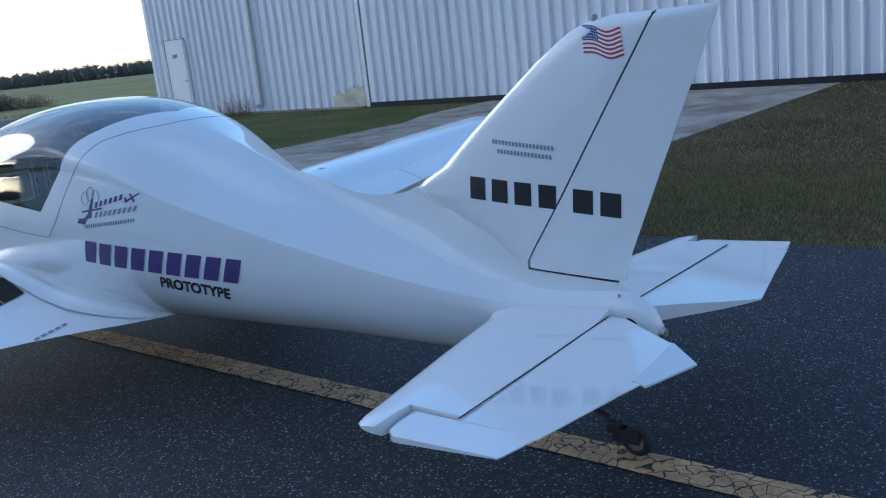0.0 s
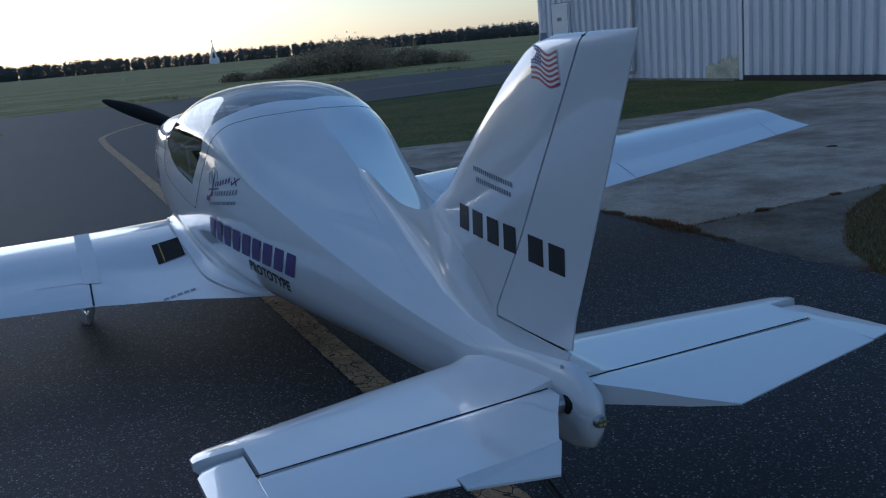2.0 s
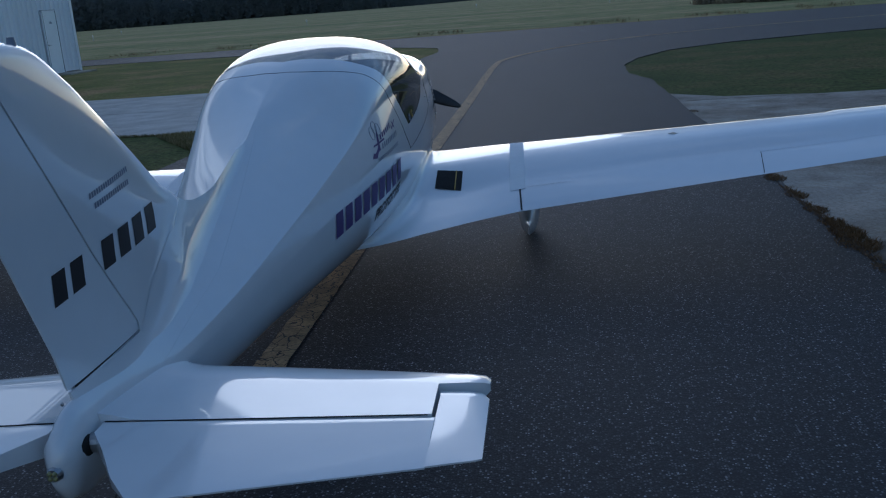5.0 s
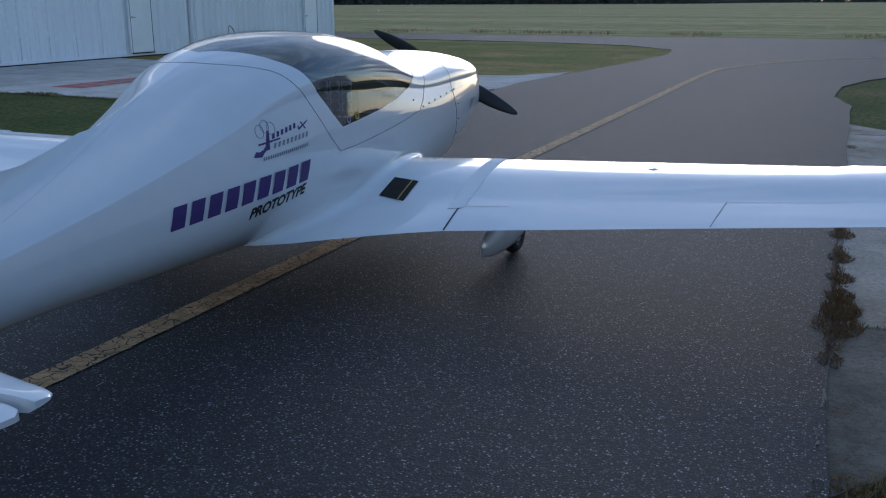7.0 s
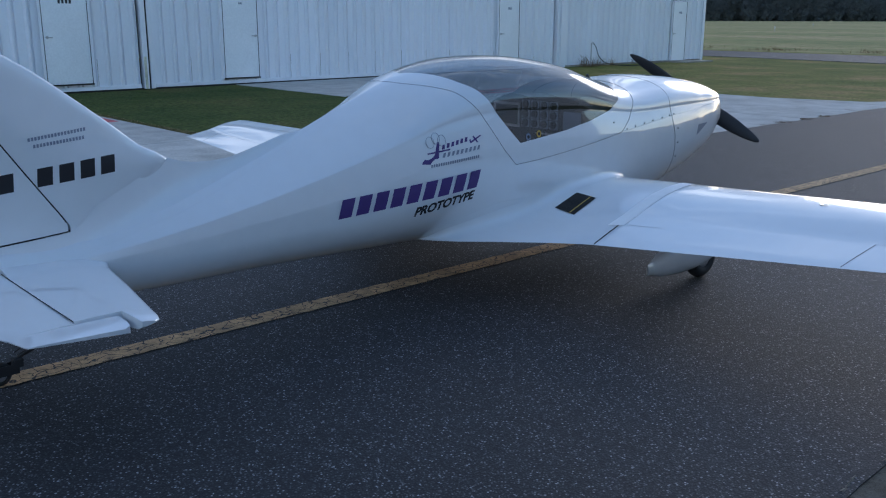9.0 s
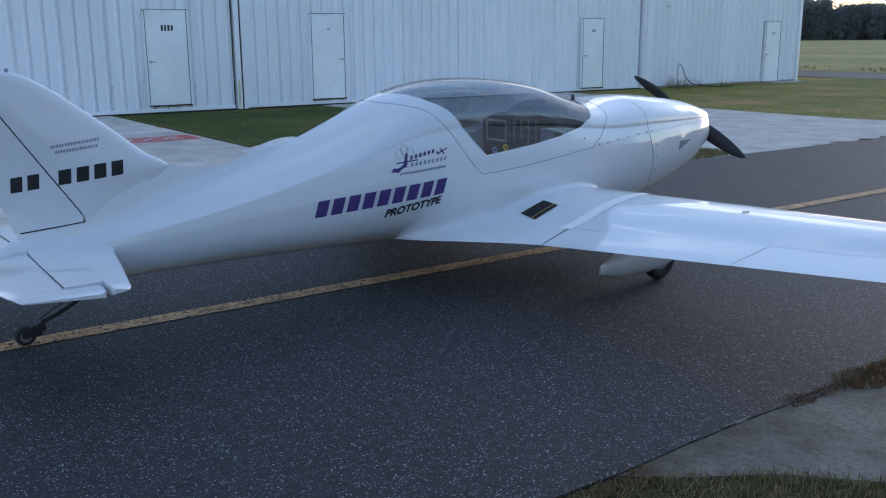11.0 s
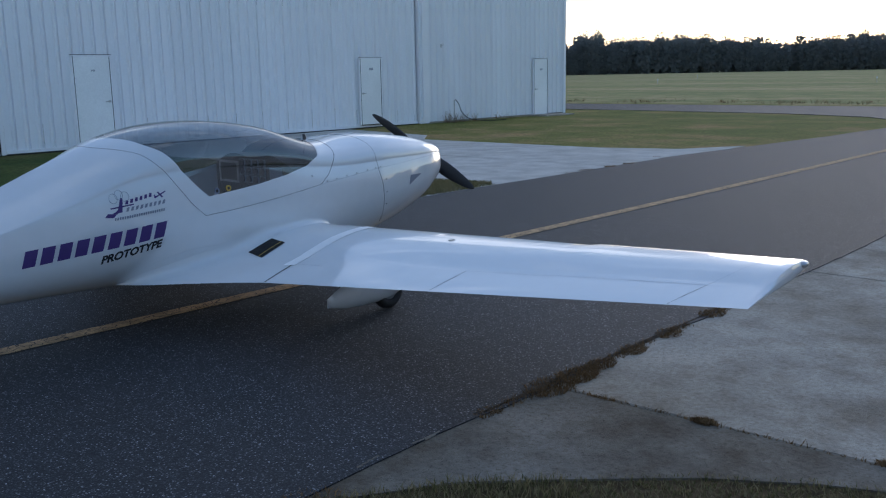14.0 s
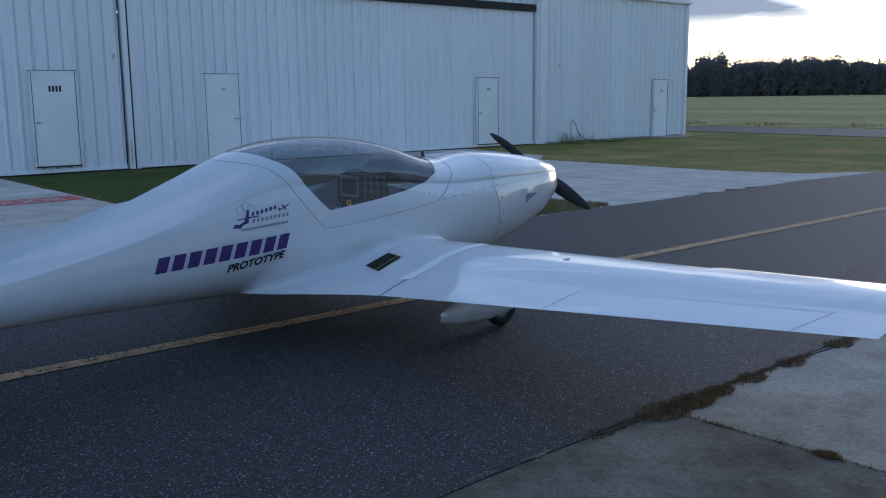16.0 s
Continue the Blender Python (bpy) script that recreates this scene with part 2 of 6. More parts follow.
def concrete_material(name="concrete", colour=(0.385, 0.350, 0.296), dirt=1.0):
    """Weathered broom-finished concrete: blotches, rain stains, tyre scuffs and sandy grain."""
    m = material(name, colour, 0.92, spread=0.13, scale=2.3, grain=38, bump=0.35, bump_scale=140, random_shade=0.13, spec=0.3)
    n, l = m.node_tree.nodes, m.node_tree.links
    p = n["Principled BSDF"]
    co = n["Texture Coordinate"]
    for scale, lo, hi, tint, detail in ((0.8, 0.44, 0.62, (0.60, 0.57, 0.53), 10), (3.4, 0.50, 0.66, (0.80, 0.77, 0.73), 10), (34, 0.50, 0.68, (0.80, 0.78, 0.75), 6), (95, 0.57, 0.65, (0.66, 0.64, 0.61), 3)):
        base = p.inputs["Base Color"].links[0].from_socket
        q = n.new("ShaderNodeTexNoise")
        q.inputs["Scale"].default_value, q.inputs["Detail"].default_value, q.inputs["Roughness"].default_value = scale, detail, 0.68
        l.new(co.outputs["Object"], q.inputs["Vector"])
        r = n.new("ShaderNodeMapRange")
        r.inputs["From Min"].default_value, r.inputs["From Max"].default_value = lo, hi
        l.new(q.outputs["Fac"], r.inputs["Value"])
        x = n.new("ShaderNodeMixRGB")
        x.blend_type = 'MULTIPLY'
        x.inputs["Color2"].default_value = (*[1 - dirt * (1 - c) for c in tint], 1)
        l.new(r.outputs["Result"], x.inputs["Fac"])
        l.new(base, x.inputs["Color1"])
        l.new(x.outputs["Color"], p.inputs["Base Color"])
    return m


ASPHALT = asphalt_material()
CONCRETE = concrete_material()
PALE_CONCRETE = concrete_material("pale_concrete", (0.52, 0.50, 0.46), 0.30)
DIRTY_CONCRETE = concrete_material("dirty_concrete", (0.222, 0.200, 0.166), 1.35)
GRASS_SOIL = grass_material(1.55)
THIN_TURF = grass_material(0.95, "thin_brown_turf", ((0.070, 0.056, 0.024), (0.108, 0.077, 0.040), (0.160, 0.104, 0.060)))
GREEN_TURF = grass_material(0.95, "green_turf", ((0.052, 0.078, 0.018), (0.082, 0.100, 0.026), (0.135, 0.115, 0.042)))
SOIL = material("soil_and_thatch", (0.065, 0.048, 0.032), 0.95, spread=0.45, scale=14, grain=70, bump=0.6, spec=0.2)
PALE_GRASS = grass_material(2.4, "pale_unmown_grass", ((0.084, 0.088, 0.032), (0.124, 0.114, 0.044), (0.190, 0.138, 0.070)))
LINE = material("yellow_line_paint", (0.48, 0.305, 0.15), 0.85, spread=0.22, scale=7, grain=70, bump=0.3)
cracked(LINE, 15.0, 0.022, (0.035, 0.032, 0.03))
worn_through(LINE, 26.0, 0.60, 0.66, (0.04, 0.037, 0.035))
RED = material("red_ground_paint", (0.46, 0.10, 0.105), 0.85, spread=0.3, scale=5, grain=40, bump=0.2)
WORN_WHITE = material("worn_white_paint", (0.42, 0.38, 0.37), 0.85, spread=0.3, scale=9, grain=60)
GELCOAT = material("white_gelcoat", (0.74, 0.745, 0.75), 0.30, spread=0.012, scale=1.5, grain=12, coat=1.0)
GELCOAT.node_tree.nodes["Principled BSDF"].inputs["Coat Roughness"].default_value = 0.045
GELCOAT.node_tree.nodes["Principled BSDF"].inputs["Coat IOR"].default_value = 1.75
GELCOAT2 = material("white_strap", (0.93, 0.92, 0.90), 0.75, spread=0.02, scale=6, grain=50, spec=0.15)
STEEL_WHITE = material("white_painted_steel", (0.855, 0.85, 0.88), 0.42, spread=0.016, scale=0.7, grain=18, random_shade=0.03)
DOOR_WHITE = material("door_paint", (0.88, 0.885, 0.89), 0.5, spread=0.04, scale=1.2, grain=25)
ROOF_STEEL = material("roof_steel", (0.45, 0.46, 0.47), 0.45, metal=0.3, spread=0.08, scale=0.6, grain=12)
RUST = material("rust_stain", (0.60, 0.57, 0.43), 0.7, spread=0.2, scale=4, grain=30)
DARK = material("dark_gap", (0.012, 0.012, 0.013), 0.7, spread=0.2, grain=30)
RUBBER = material("tyre_rubber", (0.018, 0.018, 0.019), 0.75, spread=0.25, scale=8, grain=60, bump=0.2)
BLACK_PAINT = material("black_prop_paint", (0.02, 0.02, 0.022), 0.45, spread=0.15, scale=6, grain=50)
GRIP = material("black_grip_tape", (0.012, 0.012, 0.012), 0.9, spread=0.3, scale=20, grain=200, bump=0.5, bump_scale=300)
METAL = material("bare_metal", (0.5, 0.5, 0.5), 0.35, metal=1.0, spread=0.1, grain=40)
PURPLE = material("purple_vinyl", (0.060, 0.030, 0.165), 0.45, spread=0.05, grain=30)
BLACK_VINYL = material("black_vinyl", (0.012, 0.012, 0.015), 0.45, spread=0.05, grain=30)
GREY_VINYL = material("grey_vinyl", (0.22, 0.24, 0.30), 0.5, spread=0.05, grain=30)
FLAG_RED = material("flag_red", (0.36, 0.018, 0.045), 0.5, spread=0.06, grain=30)
FLAG_BLUE = material("flag_blue", (0.02, 0.035, 0.20), 0.5, spread=0.06, grain=30)
FLAG_WHITE = material("flag_white", (0.75, 0.75, 0.75), 0.5, spread=0.03, grain=30)
LENS_AMBER = material("amber_lens", (0.30, 0.29, 0.13), 0.2, spread=0.1, grain=30)
YELLOW_TAPE = material("yellow_tape", (0.55, 0.36, 0.07), 0.6, spread=0.1, grain=30)
BARK = material("bark", (0.07, 0.05, 0.035), 0.9, spread=0.3, scale=4, grain=30, bump=0.5)
INTERIOR = material("cockpit_lining", (0.026, 0.024, 0.025), 0.85, spread=0.2, scale=8, grain=80)
PANEL = material("instrument_panel", (0.018, 0.018, 0.020), 0.6, spread=0.2, grain=50)
SEAT = material("seat_fabric", (0.032, 0.030, 0.029), 0.9, spread=0.2, scale=10, grain=140, bump=0.3)


def leaf_material(name, colour, colour2, rough=0.8, through_light=0.35):
    m = bpy.data.materials.new(name)
    m.use_nodes = True
    n, l = m.node_tree.nodes, m.node_tree.links
    p = n["Principled BSDF"]
    p.inputs["Roughness"].default_value = rough
    p.inputs["Specular IOR Level"].default_value = 0.2
    g = n.new("ShaderNodeNewGeometry")
    r = n.new("ShaderNodeValToRGB")
    r.color_ramp.elements[0].color, r.color_ramp.elements[1].color = (*colour, 1), (*colour2, 1)
    l.new(g.outputs["Random Per Island"], r.inputs["Fac"])
    l.new(r.outputs["Color"], p.inputs["Base Color"])
    # light also passes through a leaf
    tr = n.new("ShaderNodeBsdfTranslucent")
    mx = n.new("ShaderNodeMixShader")
    mx.inputs["Fac"].default_value = through_light
    l.new(r.outputs["Color"], tr.inputs["Color"])
    l.new(p.outputs["BSDF"], mx.inputs[1])
    l.new(tr.outputs["BSDF"], mx.inputs[2])
    l.new(mx.outputs["Shader"], n["Material Output"].inputs["Surface"])
    return m


TURF = leaf_material("turf_blades", (0.070, 0.080, 0.026), (0.32, 0.265, 0.145))
DRY = leaf_material("dry_weeds", (0.10, 0.07, 0.035), (0.26, 0.165, 0.085))
BRUSH = leaf_material("brush_leaves", (0.24, 0.20, 0.13), (0.36, 0.30, 0.20), 0.8, 0.5)
# far woods: leaf colour lifted to a grey-blue that stands in for haze
WOODS = leaf_material("hazed_woods_leaves", (0.155, 0.172, 0.175), (0.195, 0.208, 0.200), 0.8, 0.6)

GLASS = bpy.data.materials.new("tinted_acrylic")
GLASS.use_nodes = True
_n, _l = GLASS.node_tree.nodes, GLASS.node_tree.links
_n.clear()
_o = _n.new("ShaderNodeOutputMaterial")
_t = _n.new("ShaderNodeBsdfTransparent")
_t.inputs["Color"].default_value = (0.57, 0.60, 0.61, 1)
_g = _n.new("ShaderNodeBsdfGlossy")
_g.inputs["Roughness"].default_value = 0.05
_w = _n.new("ShaderNodeLayerWeight")
_w.inputs["Blend"].default_value = 0.5
_p = _n.new("ShaderNodeMath")
_p.operation = 'POWER'
_p.inputs[1].default_value = 3.2
_f = _n.new("ShaderNodeMath")
_f.operation = 'MULTIPLY_ADD'
_f.inputs[1].default_value, _f.inputs[2].default_value = 0.72, 0.14
_l.new(_w.outputs["Facing"], _p.inputs[0])
_l.new(_p.outputs["Value"], _f.inputs[0])
_m = _n.new("ShaderNodeMixShader")
_l.new(_f.outputs["Value"], _m.inputs["Fac"])
_l.new(_t.outputs["BSDF"], _m.inputs[1])
_l.new(_g.outputs["BSDF"], _m.inputs[2])
_l.new(_m.outputs["Shader"], _o.inputs["Surface"])


# ---- mesh helpers ----
def part(name, bm, mat, parent=None, label="", smooth=False, angle=None):
    """Link a bmesh as one mesh object under a thing or a part."""
    me = bpy.data.meshes.new(name)
    bm.normal_update()
    bm.to_mesh(me)
    bm.free()
    if mat:
        me.materials.append(mat)
    if smooth:
        me.polygons.foreach_set("use_smooth", [True] * len(me.polygons))
        if angle:
            me.set_sharp_from_angle(angle=radians(angle))
    ob = new(name, me)
    if parent:
        ob.parent = parent
    if label:
        tagged(ob, label)
    return ob


def pieces(name, verts, faces, mat, parent=None, smooth=False):
    me = bpy.data.meshes.new(name)
    me.from_pydata([tuple(v) for v in verts], [], faces)
    if mat:
        me.materials.append(mat)
    if smooth:
        me.polygons.foreach_set("use_smooth", [True] * len(me.polygons))
    ob = new(name, me)
    if parent:
        ob.parent = parent
    return ob


def thing(name, label, category, m=None, group="", kind=""):
    ob = new(name)
    ob.empty_display_size = 0.2
    if m:
        ob.matrix_basis = m
    return tagged(ob, label, category, group, kind)


def box(x0, y0, z0, x1, y1, z1, bevel=0.0, bm=None):
    b = bm or bmesh.new()
    r = bmesh.ops.create_cube(b, size=1, matrix=Matrix.Translation(((x0 + x1) / 2, (y0 + y1) / 2, (z0 + z1) / 2)) @ Matrix.Diagonal((abs(x1 - x0), abs(y1 - y0), abs(z1 - z0), 1)))
    if bevel:
        es = list({e for v in r["verts"] for e in v.link_edges})
        bmesh.ops.bevel(b, geom=es, offset=bevel, segments=2, affect='EDGES', profile=0.6)
    return b


def cylinder(p0, p1, r0, r1=None, seg=16, bm=None, caps=True):
    b = bm or bmesh.new()
    p0, p1 = Vector(p0), Vector(p1)
    d = p1 - p0
    m = Matrix.Translation((p0 + p1) / 2) @ d.to_track_quat("Z", "Y").to_matrix().to_4x4()
    bmesh.ops.create_cone(b, cap_ends=caps, segments=seg, radius1=r0, radius2=r0 if r1 is None else r1, depth=d.length, matrix=m)
    return b


def prism(outline, z0, z1, bm=None):
    """An outline of (x, y) raised from z0 to z1."""
    b = bm or bmesh.new()
    lo = [b.verts.new((x, y, z0)) for x, y in outline]
    hi = [b.verts.new((x, y, z1)) for x, y in outline]
    b.faces.new(hi)
    b.faces.new(lo[::-1])
    k = len(lo)
    for i in range(k):
        b.faces.new((lo[i], lo[(i + 1) % k], hi[(i + 1) % k], hi[i]))
    bmesh.ops.recalc_face_normals(b, faces=b.faces)
    return b


def grid_faces(nu, nv, wrap=False):
    fs = []
    for i in range(nu - 1):
        for j in range(nv if wrap else nv - 1):
            a, c = i * nv + j, i * nv + (j + 1) % nv
            fs.append((a, c, c + nv, a + nv))
    return fs


def tube(points, radius, seg=6, bm=None):
    """A round bar along a run of points."""
    b = bm or bmesh.new()
    pts = [Vector(p) for p in points]
    rings = []
    for i, p in enumerate(pts):
        d = (pts[min(i + 1, len(pts) - 1)] - pts[max(i - 1, 0)]).normalized()
        q = d.to_track_quat("Z", "Y")
        rings.append([b.verts.new(p + q @ Vector((radius * math.cos(2 * math.pi * k / seg), radius * math.sin(2 * math.pi * k / seg), 0))) for k in range(seg)])
    for r0, r1 in zip(rings, rings[1:]):
        for k in range(seg):
            b.faces.new((r0[k], r0[(k + 1) % seg], r1[(k + 1) % seg], r1[k]))
    b.faces.new(rings[0][::-1])
    b.faces.new(rings[-1])
    return b


def smooth_path(points, per=8):
    """A Catmull-Rom run through points."""
    p = [Vector(q) for q in points]
    p = [p[0] * 2 - p[1], *p, p[-1] * 2 - p[-2]]
    out = []
    for i in range(1, len(p) - 2):
        for k in range(per):
            t = k / per
            out.append(0.5 * ((2 * p[i]) + (p[i + 1] - p[i - 1]) * t + (2 * p[i - 1] - 5 * p[i] + 4 * p[i + 1] - p[i + 2]) * t * t + (3 * p[i] - p[i - 1] - 3 * p[i + 1] + p[i + 2]) * t ** 3))
    out.append(p[-2])
    return out


# ---- ground ----
TAXI_W = 2.87
WEST_X, EAST_X = -15.62, 13.9          # faces of the two hangar rows


def ground_sheet():
    """One sheet of mown grass out to the horizon, finer near the taxiway."""
    xs = sorted(set([-3000, -1200, -600, -300, -150, -90, -60, -45, 45, 60, 90, 150, 300, 600, 1200, 3000] + [round(-40 + 0.8 * i, 2) for i in range(101)]))
    ys = sorted(set([-1500, -600, -300, -150, -80, -50, -35, 75, 95, 130, 200, 300, 450, 600, 900, 1500, 3000] + [round(-30 + 0.8 * i, 2) for i in range(126)]))
    v = []
    for y in ys:
        for x in xs:
            z = -0.016
            if abs(x) < 41 and -31 < y < 72:
                z += 0.010 * noise.noise((x * 0.5, y * 0.5, 3)) + 0.005 * noise.noise((x * 1.9, y * 1.9, 7))
            v.append((x, y, z))
    nx = len(xs)
    f = [(j * nx + i, j * nx + i + 1, (j + 1) * nx + i + 1, (j + 1) * nx + i) for j in range(len(ys) - 1) for i in range(nx - 1)]
    ob = pieces("ground", v, f, GRASS_SOIL, smooth=True)
    ob.data.materials.append(PALE_GRASS)
    ob.data.materials.append(THIN_TURF)
    ob.data.materials.append(GREEN_TURF)
    for q in ob.data.polygons:
        if q.center.y > 40.5 + max(0, q.center.x - 8) * 0.1:
            q.material_index = 1
        elif q.center.y < (24 if q.center.x > 0 else 13):
            q.material_index = 2 if q.center.x > 0 and q.center.y < 7 else 3
    return tagged(ob, "mown airfield grass, green with dry brown patches", "grass", kind="structure")


ground_sheet()

# asphalt taxiway with its crossing at the far end
taxi = [(-TAXI_W, -40), (TAXI_W, -40), (TAXI_W, -10), (TAXI_W + 0.05, 1.7), (TAXI_W, 2.6), (TAXI_W + 0.03, 3.4), (TAXI_W, 13.6), (2.62, 14.8), (2.7, 16.6), (3.1, 18.3), (4.0, 20.2), (5.6, 21.6), (8.0, 22.6), (12.0, 23.6), (17.0, 25.4), (30.0, 28.6), (70, 36),
        (70, 50), (30.0, 42.0), (18.0, 40.4), (5.0, 39.0), (-5.0, 38.6), (-25, 38.8), (-70, 39.5), (-70, 34), (-25, 33.2), (-15, 32.9), (-7.5, 32.0), (-4.2, 30.6), (-2.4, 28.3), (-2.05, 26.0), (-2.3, 21.5), (-2.62, 18.2), (-TAXI_W, 15.5)]
ragged = []
for (xa, ya), (xb, yb) in zip(taxi, taxi[1:] + taxi[:1]):
    k = max(1, int(math.hypot(xb - xa, yb - ya) / 0.16)) if max(abs(xa), abs(xb)) < 12 and max(ya, yb) < 30 and not (xa * xb < 0) else 1
    for i in range(k):
        x, y = xa + (xb - xa) * i / k, ya + (yb - ya) * i / k
        if k > 1:
            x += 0.035 * noise.noise((x * 2, y * 1.1, 1)) + 0.018 * noise.noise((x, y * 5.3, 2))
        ragged.append((x, y))
tagged(part("road", prism(ragged, -0.12, 0.0), ASPHALT), "worn dark asphalt taxiway with pale stone chips", "taxiway", kind="structure")

# yellow centre line with its bend to the east
line_pts = smooth_path([(-0.05, -40, 0), (-0.05, -2, 0), (-0.055, 4, 0), (-0.015, 7, 0), (0.01, 12, 0), (0.02, 18.4, 0), (0.25, 20.8, 0), (1.3, 23.6, 0), (2.9, 25.9, 0), (5.4, 27.8, 0), (9.5, 29.4, 0), (17, 31.2, 0), (34, 35, 0)], 10)
near_line = []
for p, q in zip(line_pts, line_pts[1:]):
    k = max(1, int((q - p).length / 0.035)) if -3 < p.y < 15 else 1
    near_line += [p.lerp(q, i / k) for i in range(k)]
near_line.append(line_pts[-1])
bm = bmesh.new()
prev = None
for i, p in enumerate(near_line):
    d = (near_line[min(i + 1, len(near_line) - 1)] - near_line[max(i - 1, 0)]).normalized()
    s = Vector((d.y, -d.x, 0))
    fray = [0.007 * noise.noise((p.y * 9.0, c, 1)) + 0.006 * noise.noise((p.y * 31.0, c, 4)) for c in (0, 5)]
    row = [bm.verts.new(p + s * k + Vector((0, 0, 0.005))) for k in (-0.073 - fray[0], 0.073 + fray[1])]
    if prev:
        bm.faces.new((prev[0], prev[1], row[1], row[0]))
    prev = row
tagged(part("centre_line", bm, LINE), "cracked yellow taxiway centre line paint", "road marking", kind="structure")


def slab(outline):
    """A concrete slab with an eased upper edge."""
    cx = sum(p[0] for p in outline) / len(outline)
    cy = sum(p[1] for p in outline) / len(outline)
    b = bmesh.new()
    def ring(z, inset):
        out = []
        for x, y in outline:
            d = Vector((cx - x, cy - y))
            d.normalize()
            out.append(b.verts.new((x + d.x * inset, y + d.y * inset, z)))
        return out
    r = [ring(-0.12, 0), ring(-0.014, 0), ring(-0.006, 0.012)]
    b.faces.new(r[2])
    for lo, hi in zip(r, r[1:]):
        k = len(lo)
        for i in range(k):
            b.faces.new((lo[i], lo[(i + 1) % k], hi[(i + 1) % k], hi[i]))
    bmesh.ops.recalc_face_normals(b, faces=b.faces)
    return b


def apron(name, label, xs, ys, extra, mat, edge_mat):
    a = thing(name, label, "pavement", kind="structure")
    g = 0.012
    for x0, x1 in zip(xs, xs[1:]):
        for y0, y1 in zip(ys, ys[1:]):
            part("slab", slab([(x0 + g, y0 + g), (x1 - g, y0 + g), (x1 - g, y1 - g), (x0 + g, y1 - g)]), mat, a)
    for i, o in enumerate(extra):
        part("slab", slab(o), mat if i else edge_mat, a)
    return a


E0 = TAXI_W - 0.10
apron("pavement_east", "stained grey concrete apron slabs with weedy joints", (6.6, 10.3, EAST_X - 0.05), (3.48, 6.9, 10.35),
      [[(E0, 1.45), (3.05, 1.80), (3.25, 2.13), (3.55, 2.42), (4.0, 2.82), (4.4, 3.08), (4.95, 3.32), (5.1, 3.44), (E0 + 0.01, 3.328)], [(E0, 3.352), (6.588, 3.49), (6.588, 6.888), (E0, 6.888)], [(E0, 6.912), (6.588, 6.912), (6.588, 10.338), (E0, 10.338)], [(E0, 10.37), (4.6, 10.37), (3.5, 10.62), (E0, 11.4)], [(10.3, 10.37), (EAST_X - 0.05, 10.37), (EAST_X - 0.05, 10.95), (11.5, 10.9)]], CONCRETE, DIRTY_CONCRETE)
apron("pavement_west", "pale concrete apron slabs before the hangar doors", (WEST_X + 0.05, -11.2, -7.0, -E0), (10.05, 13.2, 16.4),
      [[(-E0, 16.42), (-E0, 18.3), (-3.6, 16.9), (-5.2, 16.42)], [(WEST_X + 0.05, 16.42), (-10.5, 16.42), (-11.5, 17.6), (WEST_X + 0.05, 18.4)], [(-E0, 10.03), (-4.1, 10.03), (-3.5, 9.4), (-E0, 8.2)]], PALE_CONCRETE, PALE_CONCRETE)
apron("pavement_southwest", "grey concrete apron slabs with red lettering", (WEST_X + 0.05, -11.2, -7.0, -E0), (-6.0, -2.4, 1.2, 4.85), [], PALE_CONCRETE, PALE_CONCRETE)


# ---- hangars ----
EAVE = 4.94


def rib_panel_mesh(name, width, height, pitch=0.305, rib=0.050):
    """A pressed steel sheet standing in the y-z plane, ribs towards +x."""
    prof = []
    k = round(width / pitch)
    for i in range(k):
        y = i * width / k
        w = width / k
        prof += [(0, y + w * 0.02), (0, y + w * 0.52), (rib, y + w * 0.64), (rib, y + w * 0.72), (-0.045, y + w * 0.77), (-0.045, y + w * 0.90), (0, y + w * 0.96)]
    prof.append((0, width))
    v, f = [], []
    for x, y in prof:
        v += [(x, y, 0), (x, y, height)]
    for i in range(len(prof) - 1):
        f.append((2 * i, 2 * i + 2, 2 * i + 3, 2 * i + 1))
    me = bpy.data.meshes.new(name)
    me.from_pydata(v, [], f)
    me.materials.append(STEEL_WHITE)
    return me


def hang_panels(parent, x, y0, y1, z0, z1, flip, mesh_cache={}):
    """Fill y0 to y1 of a face with sheets, 0.914 wide as near as they fit."""
    n = max(1, round((y1 - y0) / 0.914))
    w = (y1 - y0) / n
    key = (round(w, 3), round(z1 - z0, 3))
    if key not in mesh_cache:
        mesh_cache[key] = rib_panel_mesh("wall_panel", w, z1 - z0)
    for i in range(n):
        ob = new("wall_panel", mesh_cache[key])
        ob.parent = parent
        if flip:
            ob.matrix_basis = pose(x, y0 + (i + 1) * w, z0, 0, 0, 180)
        else:
            ob.matrix_basis = pose(x, y0 + i * w, z0)


def flat_bars(x, y, z, w, h, n, mat, parent, face, name="door_number"):
    """n upright bars that stand for a number on a wall face."""
    b = bmesh.new()
    for i in range(n):
        c = y - w / 2 + (i + 0.5) * w / n
        box(x, c - w / n * 0.30, z - h / 2, x + face * 0.003, c + w / n * 0.30, z + h / 2, bm=b)
    return part(name, b, mat, parent)


